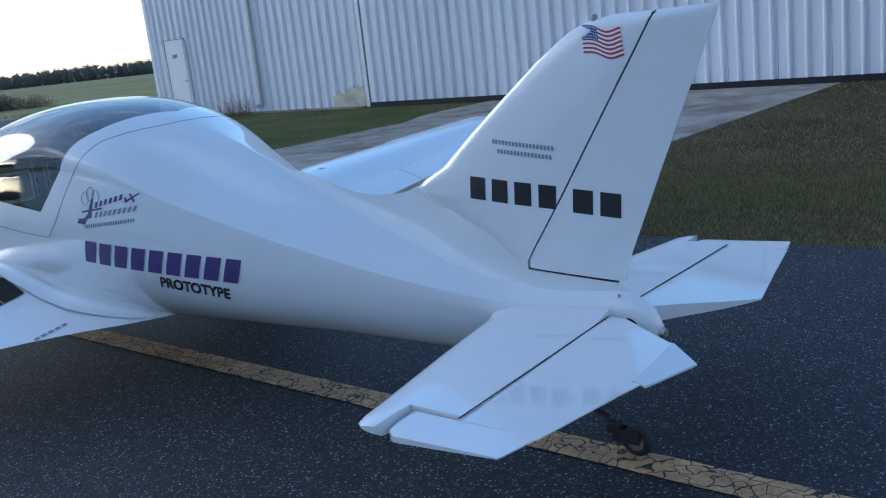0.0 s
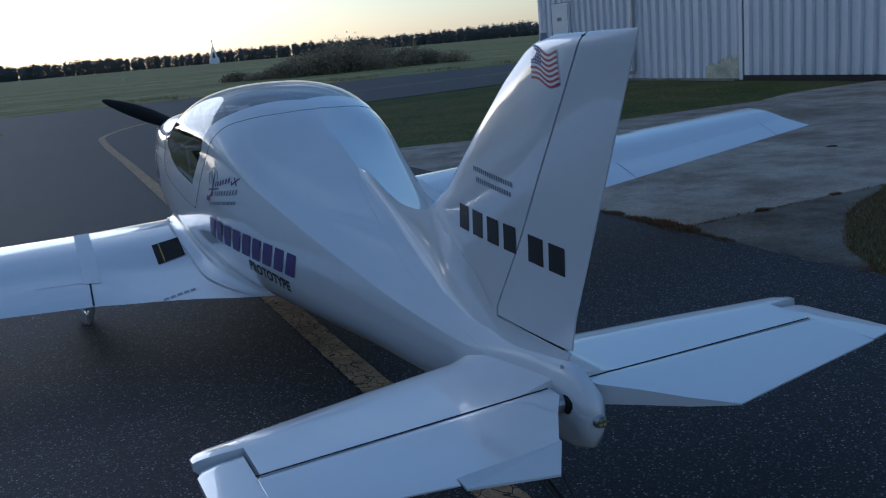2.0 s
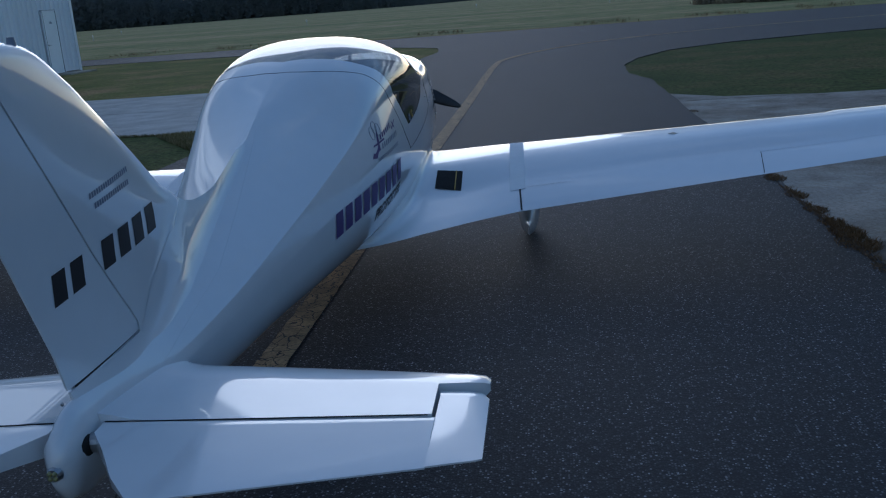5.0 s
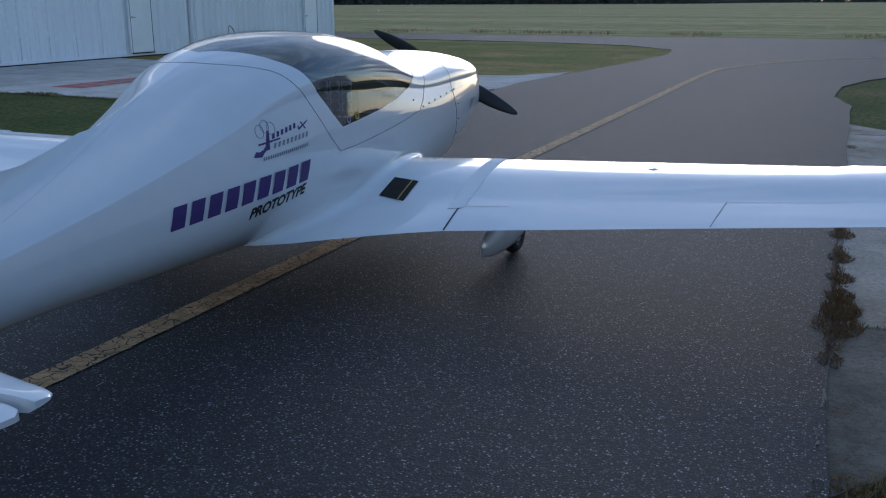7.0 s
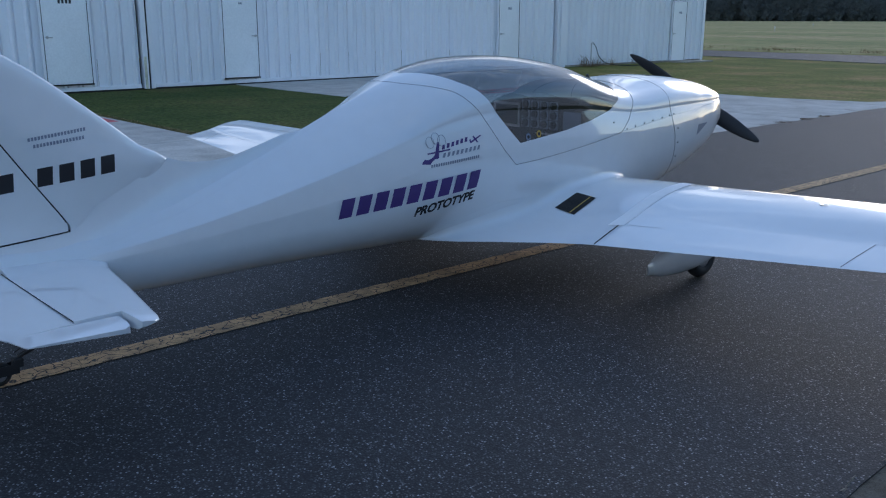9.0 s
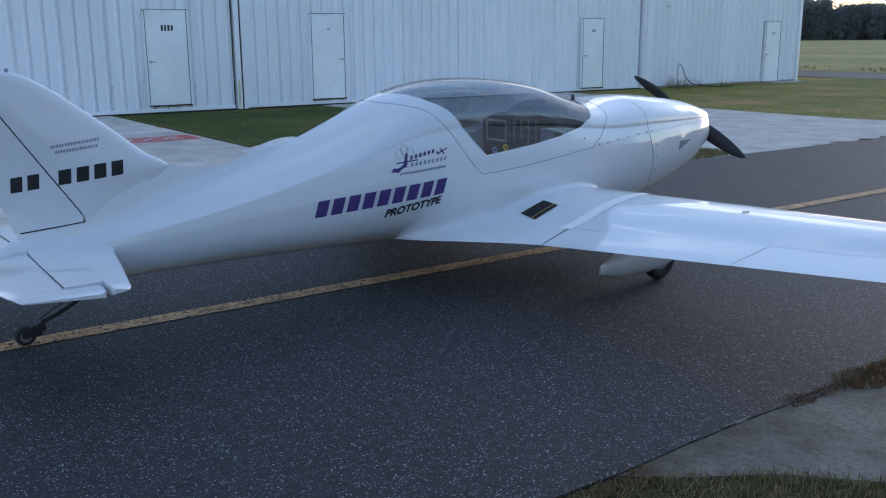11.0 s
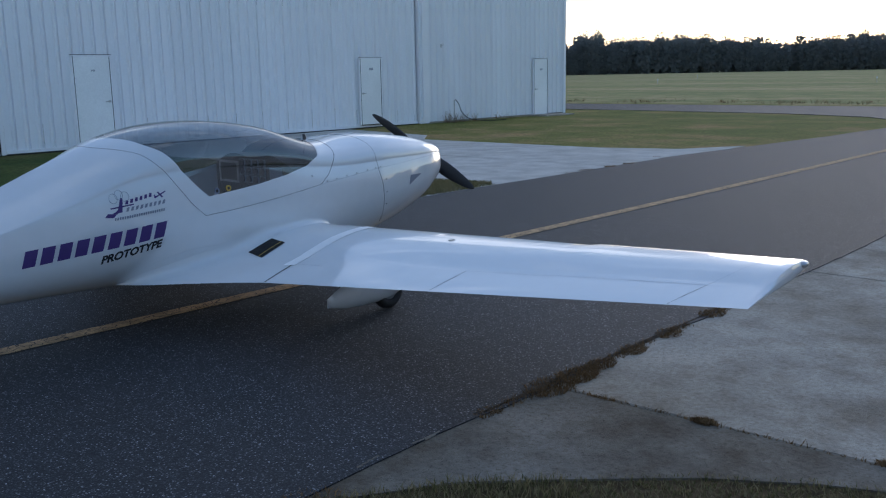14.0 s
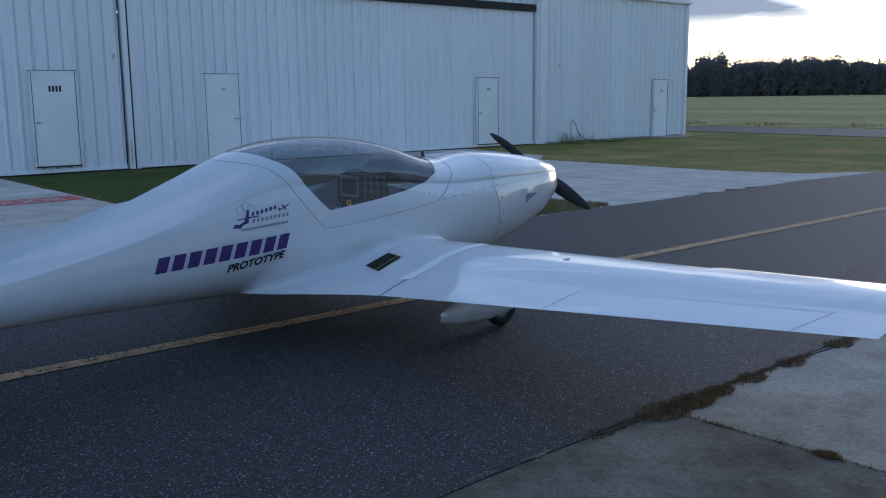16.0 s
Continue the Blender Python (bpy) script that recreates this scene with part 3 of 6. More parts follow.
def walk_door(parent, x, y0, y1, z0, z1, face, knob_side, number=0.0):
    """A steel personnel door in its frame; face is +1 or -1 along x."""
    d = part("door", box(x + face * 0.01, y0 + 0.03, z0 + 0.02, x + face * 0.052, y1 - 0.03, z1 - 0.03, 0.004), DOOR_WHITE, parent, "white steel walk-in door, shut")
    fr = bmesh.new()
    for a, b, c, e in ((y0 - 0.02, z0, y0 + 0.028, z1), (y1 - 0.028, z0, y1 + 0.02, z1), (y0 - 0.02, z1 - 0.028, y1 + 0.02, z1 + 0.02)):
        box(x, a, b, x + face * 0.06, c, e, bm=fr)
    part("door_frame", fr, STEEL_WHITE, d)
    gap = bmesh.new()
    for a, b, c, e in ((y0 + 0.022, z0, y0 + 0.034, z1 - 0.02), (y1 - 0.034, z0, y1 - 0.025, z1 - 0.02), (y0 - 0.02, z1 + 0.014, y1 + 0.02, z1 + 0.026), (y0, z0 - 0.01, y1, z0 + 0.015)):
        box(x + face * 0.02, a, b, x + face * 0.064, c, e, bm=gap)
    part("door_gap", gap, DARK, d, "dark joint and drip edge round the door")
    ky = y0 + 0.10 if knob_side < 0 else y1 - 0.10
    kb = cylinder((x + face * 0.05, ky, z0 + 0.98), (x + face * 0.085, ky, z0 + 0.98), 0.028)
    box(x + face * 0.085, ky - 0.012, z0 + 0.967, x + face * 0.10, ky + knob_side * -0.11, z0 + 0.99, 0.004, bm=kb)
    part("handle", kb, METAL, d, "dull metal lever handle")
    if number:
        flat_bars(x + face * 0.0545, (y0 + y1) / 2 + 0.02, z0 + 1.72, number, number * 0.42, 4, GREY_VINYL if number < 0.2 else BLACK_VINYL, d, face)
    return d


def hangar_west():
    h = thing("hangar", "long white ribbed-steel hangar with sliding doors", "hangar")
    x = WEST_X
    hang_panels(h, x, -14.0, -5.6, 0.06, 4.28, False)
    hang_panels(h, x, -5.4, 7.74, 0.06, 4.28, False)
    hang_panels(h, x, 8.08, 21.46, 0.06, 4.28, False)
    hang_panels(h, x + 0.06, 21.95, 29.72, 0.04, EAVE, False)
    hang_panels(h, x - 0.05, -14.0, 21.9, 4.30, EAVE, False)
    for y0, y1 in ((7.80, 7.92), (7.965, 8.06)):
        part("door_post", box(x - 0.1, y0, 0, x + 0.07, y1, 4.5, 0.01), STEEL_WHITE, h)
    part("door_joint", box(x - 0.12, 7.92, 0, x + 0.03, 7.965, 4.4), DARK, h, "dark gap between two sliding doors")
    part("corner_trim", box(x - 0.05, 21.50, 0.0, x + 0.14, 21.93, EAVE, 0.015), STEEL_WHITE, h)
    part("downpipe", box(x + 0.14, 21.60, 0.15, x + 0.20, 21.69, EAVE - 0.1, 0.01), STEEL_WHITE, h)
    part("door_header", box(x - 0.02, 8.06, 4.285, x + 0.12, 21.47, 4.50, 0.01), DARK, h, "dark door track header")
    part("door_header", box(x - 0.02, -5.5, 4.285, x + 0.12, 7.80, 4.50, 0.01), DARK, h)
    part("door_bottom_rail", box(x - 0.03, 8.08, 0.02, x + 0.045, 21.46, 0.10, 0.006), STEEL_WHITE, h)
    part("door_bottom_rail", box(x - 0.03, -5.4, 0.02, x + 0.045, 7.74, 0.10, 0.006), STEEL_WHITE, h)
    part("threshold_gap", box(x - 0.2, -14, -0.1, x + 0.02, 21.5, 0.02), DARK, h)
    part("end_trim", box(x + 0.0, 29.70, 0.0, x + 0.13, 29.86, EAVE + 0.05, 0.012), STEEL_WHITE, h)
    part("gutter", box(x - 0.05, 21.9, EAVE, x + 0.22, 29.9, EAVE + 0.14, 0.02), STEEL_WHITE, h)
    part("gutter", box(x - 0.10, -14, EAVE, x + 0.16, 21.9, EAVE + 0.14, 0.02), STEEL_WHITE, h)
    part("foundation", box(x - 0.25, 21.9, -0.1, x + 0.09, 29.8, 0.045), CONCRETE, h)
    end = bmesh.new()
    box(x - 14.6, 29.62, 0.0, x + 0.02, 29.74, EAVE, bm=end)
    part("end_wall", end, STEEL_WHITE, h)
    part("back_wall", box(x - 14.7, -14, 0, x - 14.55, 29.7, EAVE), STEEL_WHITE, h)
    part("south_wall", box(x - 14.6, -14.15, 0, x, -14.0, EAVE), STEEL_WHITE, h)
    r = bmesh.new()
    v = [r.verts.new(p) for p in ((x + 0.1, -14.2, EAVE + 0.12), (x + 0.1, 29.9, EAVE + 0.12), (x - 7.3, 29.9, EAVE + 1.35), (x - 7.3, -14.2, EAVE + 1.35), (x - 14.8, -14.2, EAVE + 0.12), (x - 14.8, 29.9, EAVE + 0.12))]
    r.faces.new((v[0], v[1], v[2], v[3]))
    r.faces.new((v[3], v[2], v[5], v[4]))
    r.faces.new((v[1], v[5], v[2]))
    r.faces.new((v[0], v[3], v[4]))
    part("roof", r, ROOF_STEEL, h)
    walk_door(h, x + 0.035, 5.68, 6.68, 0.16, 2.26, 1, -1, 0.30)
    walk_door(h, x + 0.035, 9.76, 10.73, 0.14, 2.21, 1, 1, 0.10)
    walk_door(h, x + 0.035, 18.89, 19.81, 0.09, 2.15, 1, -1, 0.17)
    walk_door(h, x + 0.095, 27.72, 28.62, 0.00, 2.11, 1, -1, 0.17)
    part("doorstep", box(x + 0.1, 27.4, -0.1, x + 1.0, 29.2, 0.03, 0.01), CONCRETE, h)
    # old rust streaks on the posts
    part("rust_streak", box(x + 0.071, 7.82, 0.0, x + 0.073, 7.88, 0.7), RUST, h)


def hangar_east():
    h = thing("hangar", "white ribbed-steel hangar with rust at its sliding door", "hangar")
    x = EAST_X
    hang_panels(h, x, 18.92, 23.72, 0.03, EAVE, True)
    hang_panels(h, x, 14.82, 18.80, 0.03, EAVE, True)
    hang_panels(h, x - 0.10, 0.9, 14.62, 0.11, 4.35, True)
    hang_panels(h, x - 0.10, -13.0, 0.8, 0.11, 4.35, True)
    hang_panels(h, x + 0.02, -13.0, 14.7, 4.35, EAVE, True)
    part("corner_trim", box(x - 0.05, 23.70, 0, x + 0.10, 23.86, EAVE, 0.012), STEEL_WHITE, h)
    part("door_post", box(x - 0.07, 14.70, 0, x + 0.08, 14.82, EAVE, 0.01), STEEL_WHITE, h)
    part("door_joint", box(x - 0.06, 14.625, 0, x + 0.06, 14.665, 4.4), DARK, h)
    part("joint_flashing", box(x - 0.012, 18.78, 0.03, x + 0.03, 18.94, EAVE), STEEL_WHITE, h)
    dp = box(x - 0.12, 18.82, 0.22, x - 0.03, 18.91, EAVE, 0.012)
    box(x - 0.26, 18.825, 0.14, x - 0.05, 18.905, 0.24, 0.012, bm=dp)
    part("downpipe", dp, ROOF_STEEL, h, "grey downpipe with an outlet elbow")
    part("threshold_gap", box(x - 0.13, -13, -0.05, x + 0.1, 14.62, 0.11), DARK, h, "dark gap under the sliding doors")
    part("sill_slab", box(x - 0.16, 14.9, -0.1, x + 0.1, 23.8, 0.03), CONCRETE, h)
    st = bmesh.new()
    for k in range(110):
        y = 14.84 + k * 0.0105
        top = 0.30 + (0.50 - 0.0042 * k) * (0.55 + 0.40 * noise.noise((k * 0.05, 1, 2)) + 0.35 * noise.noise((k * 0.33, 4, 2)))
        box(x - 0.0608, y, 0.03, x - 0.0595, y + 0.0106, top, bm=st)
    part("rust_stain", st, RUST, h, "yellow-brown rust stain low on the wall")
    walk_door(h, x - 0.035, 22.02, 23.02, 0.08, 2.26, -1, -1, 0.26)
    part("gutter", box(x - 0.16, -13, EAVE, x + 0.1, 23.9, EAVE + 0.14, 0.02), STEEL_WHITE, h)
    part("end_wall", box(x - 0.02, 23.6, 0, x + 14.6, 23.72, EAVE), STEEL_WHITE, h)
    part("south_wall", box(x, -13.15, 0, x + 14.6, -13.0, EAVE), STEEL_WHITE, h)
    part("back_wall", box(x + 14.5, -13, 0, x + 14.65, 23.7, EAVE), STEEL_WHITE, h)
    r = bmesh.new()
    v = [r.verts.new(p) for p in ((x - 0.1, -13.2, EAVE + 0.12), (x - 0.1, 23.9, EAVE + 0.12), (x + 7.3, 23.9, EAVE + 1.35), (x + 7.3, -13.2, EAVE + 1.35), (x + 14.8, -13.2, EAVE + 0.12), (x + 14.8, 23.9, EAVE + 0.12))]
    r.faces.new((v[0], v[1], v[2], v[3]))
    r.faces.new((v[3], v[2], v[5], v[4]))
    r.faces.new((v[1], v[5], v[2]))
    r.faces.new((v[0], v[3], v[4]))
    part("roof", r, ROOF_STEEL, h)


hangar_west()
hangar_east()


# ---- woods and weeds ----
def woods():
    """Far belts of pine and hardwood, one mesh of trunks and leaf clumps."""
    rng = np.random.default_rng(5)
    belt = np.array([(-70, 330, 8), (-50, 400, 8), (-20, 620, 9.5), (-8, 700, 10), (0, 700, 12), (5, 640, 13), (8, 480, 14), (12, 430, 15), (25, 400, 15.5), (34, 390, 15.5), (50, 400, 15.5), (80, 420, 16)])
    az = np.repeat(np.concatenate((np.arange(-70, -42, 0.4), np.arange(-42, 62, 0.14), np.arange(62, 78, 0.4))), 2)
    n = len(az)
    r = np.interp(az, belt[:, 0], belt[:, 1]) + np.tile((0, 9), n // 2) + rng.uniform(-4, 4, n)
    swell = np.array([1 + 0.14 * noise.noise((a * 0.16, 2, 5)) + 0.08 * noise.noise((a * 0.9, 4, 1)) for a in az])
    h = np.interp(az, belt[:, 0], belt[:, 2]) * rng.uniform(0.70, 1.0, n) * np.where(rng.random(n) < 0.06, 1.12, 1) * np.where(np.abs(az - 32.8) < 0.7, 1.25, 1) * swell
    a = np.radians(az + rng.uniform(-0.12, 0.12, n))
    base = np.stack((-r * np.sin(a), r * np.cos(a), np.zeros(n)), 1)
    w = h * rng.uniform(0.20, 0.30, n)
    vs, fs = [], []
    # trunks
    tr = np.concatenate([base + (dx, dy, 0) for dx, dy in ((0.25, 0), (-0.12, 0.2), (-0.12, -0.2))] + [base + np.stack((np.zeros(n), np.zeros(n), h * 0.9), 1)])
    i = np.arange(n)
    vs.append(tr)
    for p, q in ((0, 1), (1, 2), (2, 0)):
        fs.append(np.stack((i + p * n, i + q * n, i + 3 * n), 1))
    count = 4 * n
    for per, s_lo, s_hi, t_lo, edge in ((120, 0.034, 0.060, 0.01, 0.78), (190, 0.011, 0.021, 0.10, 1.12)):
        k = n * per
        bi = np.repeat(i, per)
        t = rng.uniform(t_lo, 1.0, k) if s_hi < 0.03 else rng.uniform(t_lo, 0.86, k)
        wr = w[bi] * (0.10 + 0.95 * np.maximum(0, np.sin(np.pi * t ** 0.9)) ** 0.6) * edge * np.sqrt(rng.random(k))
        b = rng.uniform(0, 2 * np.pi, k)
        c = base[bi] + np.stack((wr * np.cos(b), wr * np.sin(b), t * h[bi]), 1)
        # leaf sprays turned towards the taxiway, to catch brighter, more even light
        nrm = np.stack((np.sin(a)[bi], -np.cos(a)[bi], np.full(k, 0.25)), 1) + rng.normal(size=(k, 3)) * 0.42
        u = np.cross(nrm, rng.normal(size=(k, 3)))
        u /= np.linalg.norm(u, axis=1)[:, None] + 1e-6
        v = np.cross(u, nrm)
        v /= np.linalg.norm(v, axis=1)[:, None] + 1e-6
        s = (h[bi] * rng.uniform(s_lo, s_hi, k))[:, None]
        e = rng.uniform(0.6, 1.2, (k, 4))
        vs.append(np.stack((c + u * s * e[:, :1], c + v * s * e[:, 1:2], c - u * s * e[:, 2:3], c - v * s * e[:, 3:]), 1).reshape(-1, 3))
        q = count + 4 * np.arange(k)
        fs.append(np.stack((q, q + 1, q + 2, q + 3), 1))
        count += 4 * k
    return tagged(pieces("treeline", np.concatenate(vs).tolist(), [tuple(x) for f in fs for x in f.tolist()], WOODS), "dark belt of pines and hardwoods beyond the airfield, distance haze in the leaf colour", "trees", kind="stuff")


woods()


def blades(name, spots, mat, label, category):
    """Grass or weed blades: spots of (x, y, z, height, lean, width)."""
    r = np.random.default_rng(9)
    s = np.array(spots)
    n = len(s)
    a, b = r.uniform(0, 2 * np.pi, n), r.uniform(0, 2 * np.pi, n)
    p = s[:, :3]
    zero = np.zeros(n)
    d = np.stack((np.cos(a) * s[:, 5], np.sin(a) * s[:, 5], zero), 1)
    l = np.stack((np.cos(b) * s[:, 4], np.sin(b) * s[:, 4], zero), 1)
    up = np.stack((zero, zero, s[:, 3]), 1)
    v = np.stack((p - d, p + d, p + d * 0.7 + l * 0.4 + up * 0.6, p - d * 0.7 + l * 0.4 + up * 0.6, p + l + up), 1).reshape(-1, 3)
    k = 5 * np.arange(n)
    f = np.stack((k, k + 1, k + 2, k + 3), 1).tolist() + np.stack((k + 3, k + 2, k + 4), 1).tolist()
    return tagged(pieces(name, v.tolist(), f, mat), label, category, kind="stuff")


rng = np.random.default_rng(2)


def turf_spots(n, x0, x1, y0, y1, keep, hmin=0.02, hmax=0.055, w=0.004):
    out = []
    while len(out) < n:
        x, y = rng.uniform(x0, x1), rng.uniform(y0, y1)
        if keep(x, y):
            out.append((x, y, -0.02, rng.uniform(hmin, hmax) * (1.3 if noise.noise((x * 0.8, y * 0.8, 1)) > 0.1 else 0.85), rng.uniform(0, 0.04), w))
    return out


def south_edge(x):
    return np.interp(x, (2.9, 3.05, 3.25, 3.55, 4.0, 4.4, 4.95, 5.1, 6.6, 14), (1.45, 1.80, 2.13, 2.42, 2.82, 3.08, 3.32, 3.43, 3.48, 3.48))


turf = turf_spots(52000, 2.9, 6.5, -0.6, 3.44, lambda x, y: y < south_edge(x) + 0.03 and rng.random() < min(1.0, (6.5 - x) / 1.5) * min(1.0, (y + 0.6) / 1.2), 0.015, 0.045, 0.0022)
turf += turf_spots(12000, 2.9, 9.5, -4, 3.42, lambda x, y: y < south_edge(x), 0.02, 0.045, 0.004)
turf += turf_spots(6000, -4.1, -2.9, 8.0, 10.0, lambda x, y: y > 8.2 + (-2.89 - x) * 1.4, 0.02, 0.06, 0.004)
turf += turf_spots(26000, 2.95, 13.8, -5, 3.4, lambda x, y: y < south_edge(x), 0.012, 0.035, 0.007)
turf += turf_spots(5000, -15.4, -3.0, 4.72, 5.0, lambda x, y: y > 4.88 - 0.14 * max(0, noise.noise((x * 1.1, 2, 6))) - 0.04 * rng.random(), 0.010, 0.028, 0.006)
turf += turf_spots(3000, -11, -3.0, 9.95, 10.3, lambda x, y: y < 10.05 + 0.2 * max(0, noise.noise((x * 0.9, 7, 3))), 0.02, 0.06, 0.008)
blades("grass", turf, TURF, "short mown turf, green and straw mixed", "grass")


def clump(x, y, n, spread, h, w=0.004, squash=1.0):
    out = []
    for _ in range(n):
        a, r = rng.uniform(0, 6.283), spread * math.sqrt(rng.random())
        out.append((x + r * math.cos(a), y + r * math.sin(a) * squash, -0.012, h * rng.uniform(0.3, 1.0), h * rng.uniform(0.2, 1.1), w))
    return out


# soil and thatch that has crept over the slab edge
bm = bmesh.new()
prev = None
for i in range(186):
    y = 2.8 + 0.02 * i
    fade = 0.35 + 0.65 * max(0.0, min(1.0, 0.3 + 2.2 * noise.noise((y * 1.7, 2, 9))))
    x0 = 2.868 - (0.004 + 0.028 * (fade - 0.3) * (0.4 + 0.9 * abs(noise.noise((y * 7.1, 1, 4)))))
    x1 = 2.868 + (0.004 + 0.055 * (fade - 0.3) * (0.3 + 1.1 * abs(noise.noise((y * 6.3, 8, 2)))))
    row = [bm.verts.new((x0, y, 0.0015)), bm.verts.new((2.868, y, 0.002 + 0.008 * fade)), bm.verts.new((x1, y, -0.004))]
    if prev:
        bm.faces.new((prev[0], prev[1], row[1], row[0]))
        bm.faces.new((prev[1], prev[2], row[2], row[1]))
    prev = row
bmesh.ops.recalc_face_normals(bm, faces=bm.faces)
tagged(part("trim_edge_soil", bm, SOIL), "brown soil and thatch along the slab edge", "soil", kind="structure")

# thin broken lip of pale cement at the edge of the slab
bm = bmesh.new()
for i in range(26):
    y = 1.75 + 0.037 * i
    if noise.noise((y * 3.1, 6, 2)) < 0.05:
        continue
    x = 2.862 + 0.022 * noise.noise((y * 4.0, 3, 3))
    w = 0.004 + 0.008 * abs(noise.noise((y * 9.0, 1, 7)))
    a = [bm.verts.new((x - w + 0.006 * noise.noise((y * 21, k, 1)), y + k * 0.036, 0.0012)) for k in (0, 1)]
    c = [bm.verts.new((x, y + k * 0.036, 0.005)) for k in (0, 1)]
    e = [bm.verts.new((x + w, y + k * 0.036, -0.002)) for k in (0, 1)]
    bm.faces.new((a[0], c[0], c[1], a[1]))
    bm.faces.new((c[0], e[0], e[1], c[1]))
bmesh.ops.recalc_face_normals(bm, faces=bm.faces)
tagged(part("trim_cement_lip", bm, CONCRETE), "thin broken pale cement lip at the slab edge", "cement", kind="structure")

# dry weeds in the joints and along the slab edge
weeds = []
for x, y, n, s, h in ((2.88, 2.83, 240, 0.075, 0.06), (2.90, 3.32, 420, 0.12, 0.09), (2.91, 3.55, 420, 0.12, 0.10), (2.90, 3.80, 300, 0.10, 0.08), (2.90, 4.15, 260, 0.09, 0.07), (2.89, 4.6, 220, 0.08, 0.07), (2.89, 5.2, 240, 0.09, 0.08), (2.89, 5.75, 160, 0.08, 0.06),
                      (3.74, 3.38, 260, 0.075, 0.07), (4.55, 3.43, 220, 0.08, 0.06), (3.2, 3.36, 90, 0.09, 0.03), (6.6, 5.37, 120, 0.08, 0.06), (6.6, 3.42, 200, 0.12, 0.06), (2.95, 1.62, 200, 0.12, 0.07), (2.9, 9.3, 120, 0.1, 0.05),
                      (-2.89, 12.4, 140, 0.14, 0.07), (-2.88, 13.1, 160, 0.12, 0.08), (-2.88, 13.7, 120, 0.1, 0.08), (-2.9, 11.9, 80, 0.1, 0.05), (-3.1, 15.1, 60, 0.12, 0.04), (-7.0, 12.9, 60, 0.1, 0.04)):
    weeds += clump(x, y, int(n * 1.8), s * rng.uniform(0.7, 1.0), h * 0.40, 0.0034, 1.65 if abs(x) < 3 else 0.6)
for i in range(2600):
    y = rng.uniform(2.95, 6.4)
    if noise.noise((y * 3.3, 5, 1)) + 0.3 * rng.random() < 0.08:
        continue
    weeds += clump(2.885 + rng.normal(0, 0.018), y, 1, 0.02, 0.035, 0.003)
for i in range(500):
    x = rng.uniform(2.95, 6.6)
    weeds += clump(x, 3.34 + (x - 2.77) * 0.038 + rng.normal(0, 0.008), 1, 0.012, 0.028, 0.003)
blades("weeds", weeds, DRY, "dry brown weeds in the slab joints", "weeds")

# rank weeds at the hangar walls and the brushy bank beyond the crossing
tall = []
for x, y, n, s, h in ((13.45, 20.2, 70, 0.5, 0.55), (13.5, 19.5, 90, 0.4, 0.75), (13.5, 21.3, 40, 0.3, 0.4), (13.4, 22.2, 40, 0.3, 0.35), (-15.2, 22.7, 90, 0.35, 0.45), (-15.2, 23.6, 70, 0.4, 0.35), (-15.25, 25.5, 50, 0.5, 0.25)):
    tall += clump(x, y, n, s, h, 0.005)
for i in range(5000):
    x = rng.uniform(-60, 60)
    if noise.noise((x * 0.4, 3, 8)) < 0.0:
        continue
    tall += clump(x, 41.6 + rng.normal(0, 0.9) + max(0, x - 10) * 0.12, 1, 0.3, 0.22, 0.012)
blades("brush", tall, DRY, "rank brown weeds and brush", "weeds")


def bank():
    """A thicket of brown brush: overlapping bushes of many small leaves."""
    r = np.random.default_rng(14)
    cs, per = [], 900
    for k in range(64):
        cx = r.uniform(11.5, 27)
        top = np.interp(cx, (11, 13.5, 16, 18, 21, 24, 27), (0.5, 0.9, 1.5, 2.1, 2.0, 1.4, 0.5)) * r.uniform(0.55, 1.15)
        wide = r.uniform(0.7, 1.5)
        d = r.normal(size=(per, 3))
        d /= np.linalg.norm(d, axis=1)[:, None]
        d *= (r.random(per) ** 0.45)[:, None] * r.uniform(0.75, 1.15, (per, 1))
        cs.append(np.stack((cx + d[:, 0] * wide, 60 + r.normal(0, 1.8) + d[:, 1] * wide, np.abs(d[:, 2]) * top), 1))
    c = np.concatenate(cs)
    n = len(c)
    u = r.normal(size=(n, 3)) * (1, 1, 1.5)
    u /= np.linalg.norm(u, axis=1)[:, None]
    v = np.cross(u, r.normal(size=(n, 3)))
    v /= np.linalg.norm(v, axis=1)[:, None] + 1e-6
    s = r.uniform(0.04, 0.11, n)[:, None]
    q = np.stack((c + u * s, c + v * s * 0.6, c - u * s, c - v * s * 0.6), 1).reshape(-1, 3)
    k = 4 * np.arange(n)
    f = np.stack((k, k + 1, k + 2, k + 3), 1).tolist()
    return tagged(pieces("bushes", q.tolist(), f, BRUSH), "low thicket of tangled brown brush", "bushes", kind="stuff")


bank()


# ---- the aeroplane ----
# its own frame: tail end at the origin, nose towards +y, ground at z = -0.018
plane = thing("aeroplane", "small white composite low-wing aeroplane with a tailwheel, parked on the line", "aeroplane", pose(-0.006, 0, 0.018, 0, 0, 0.72))

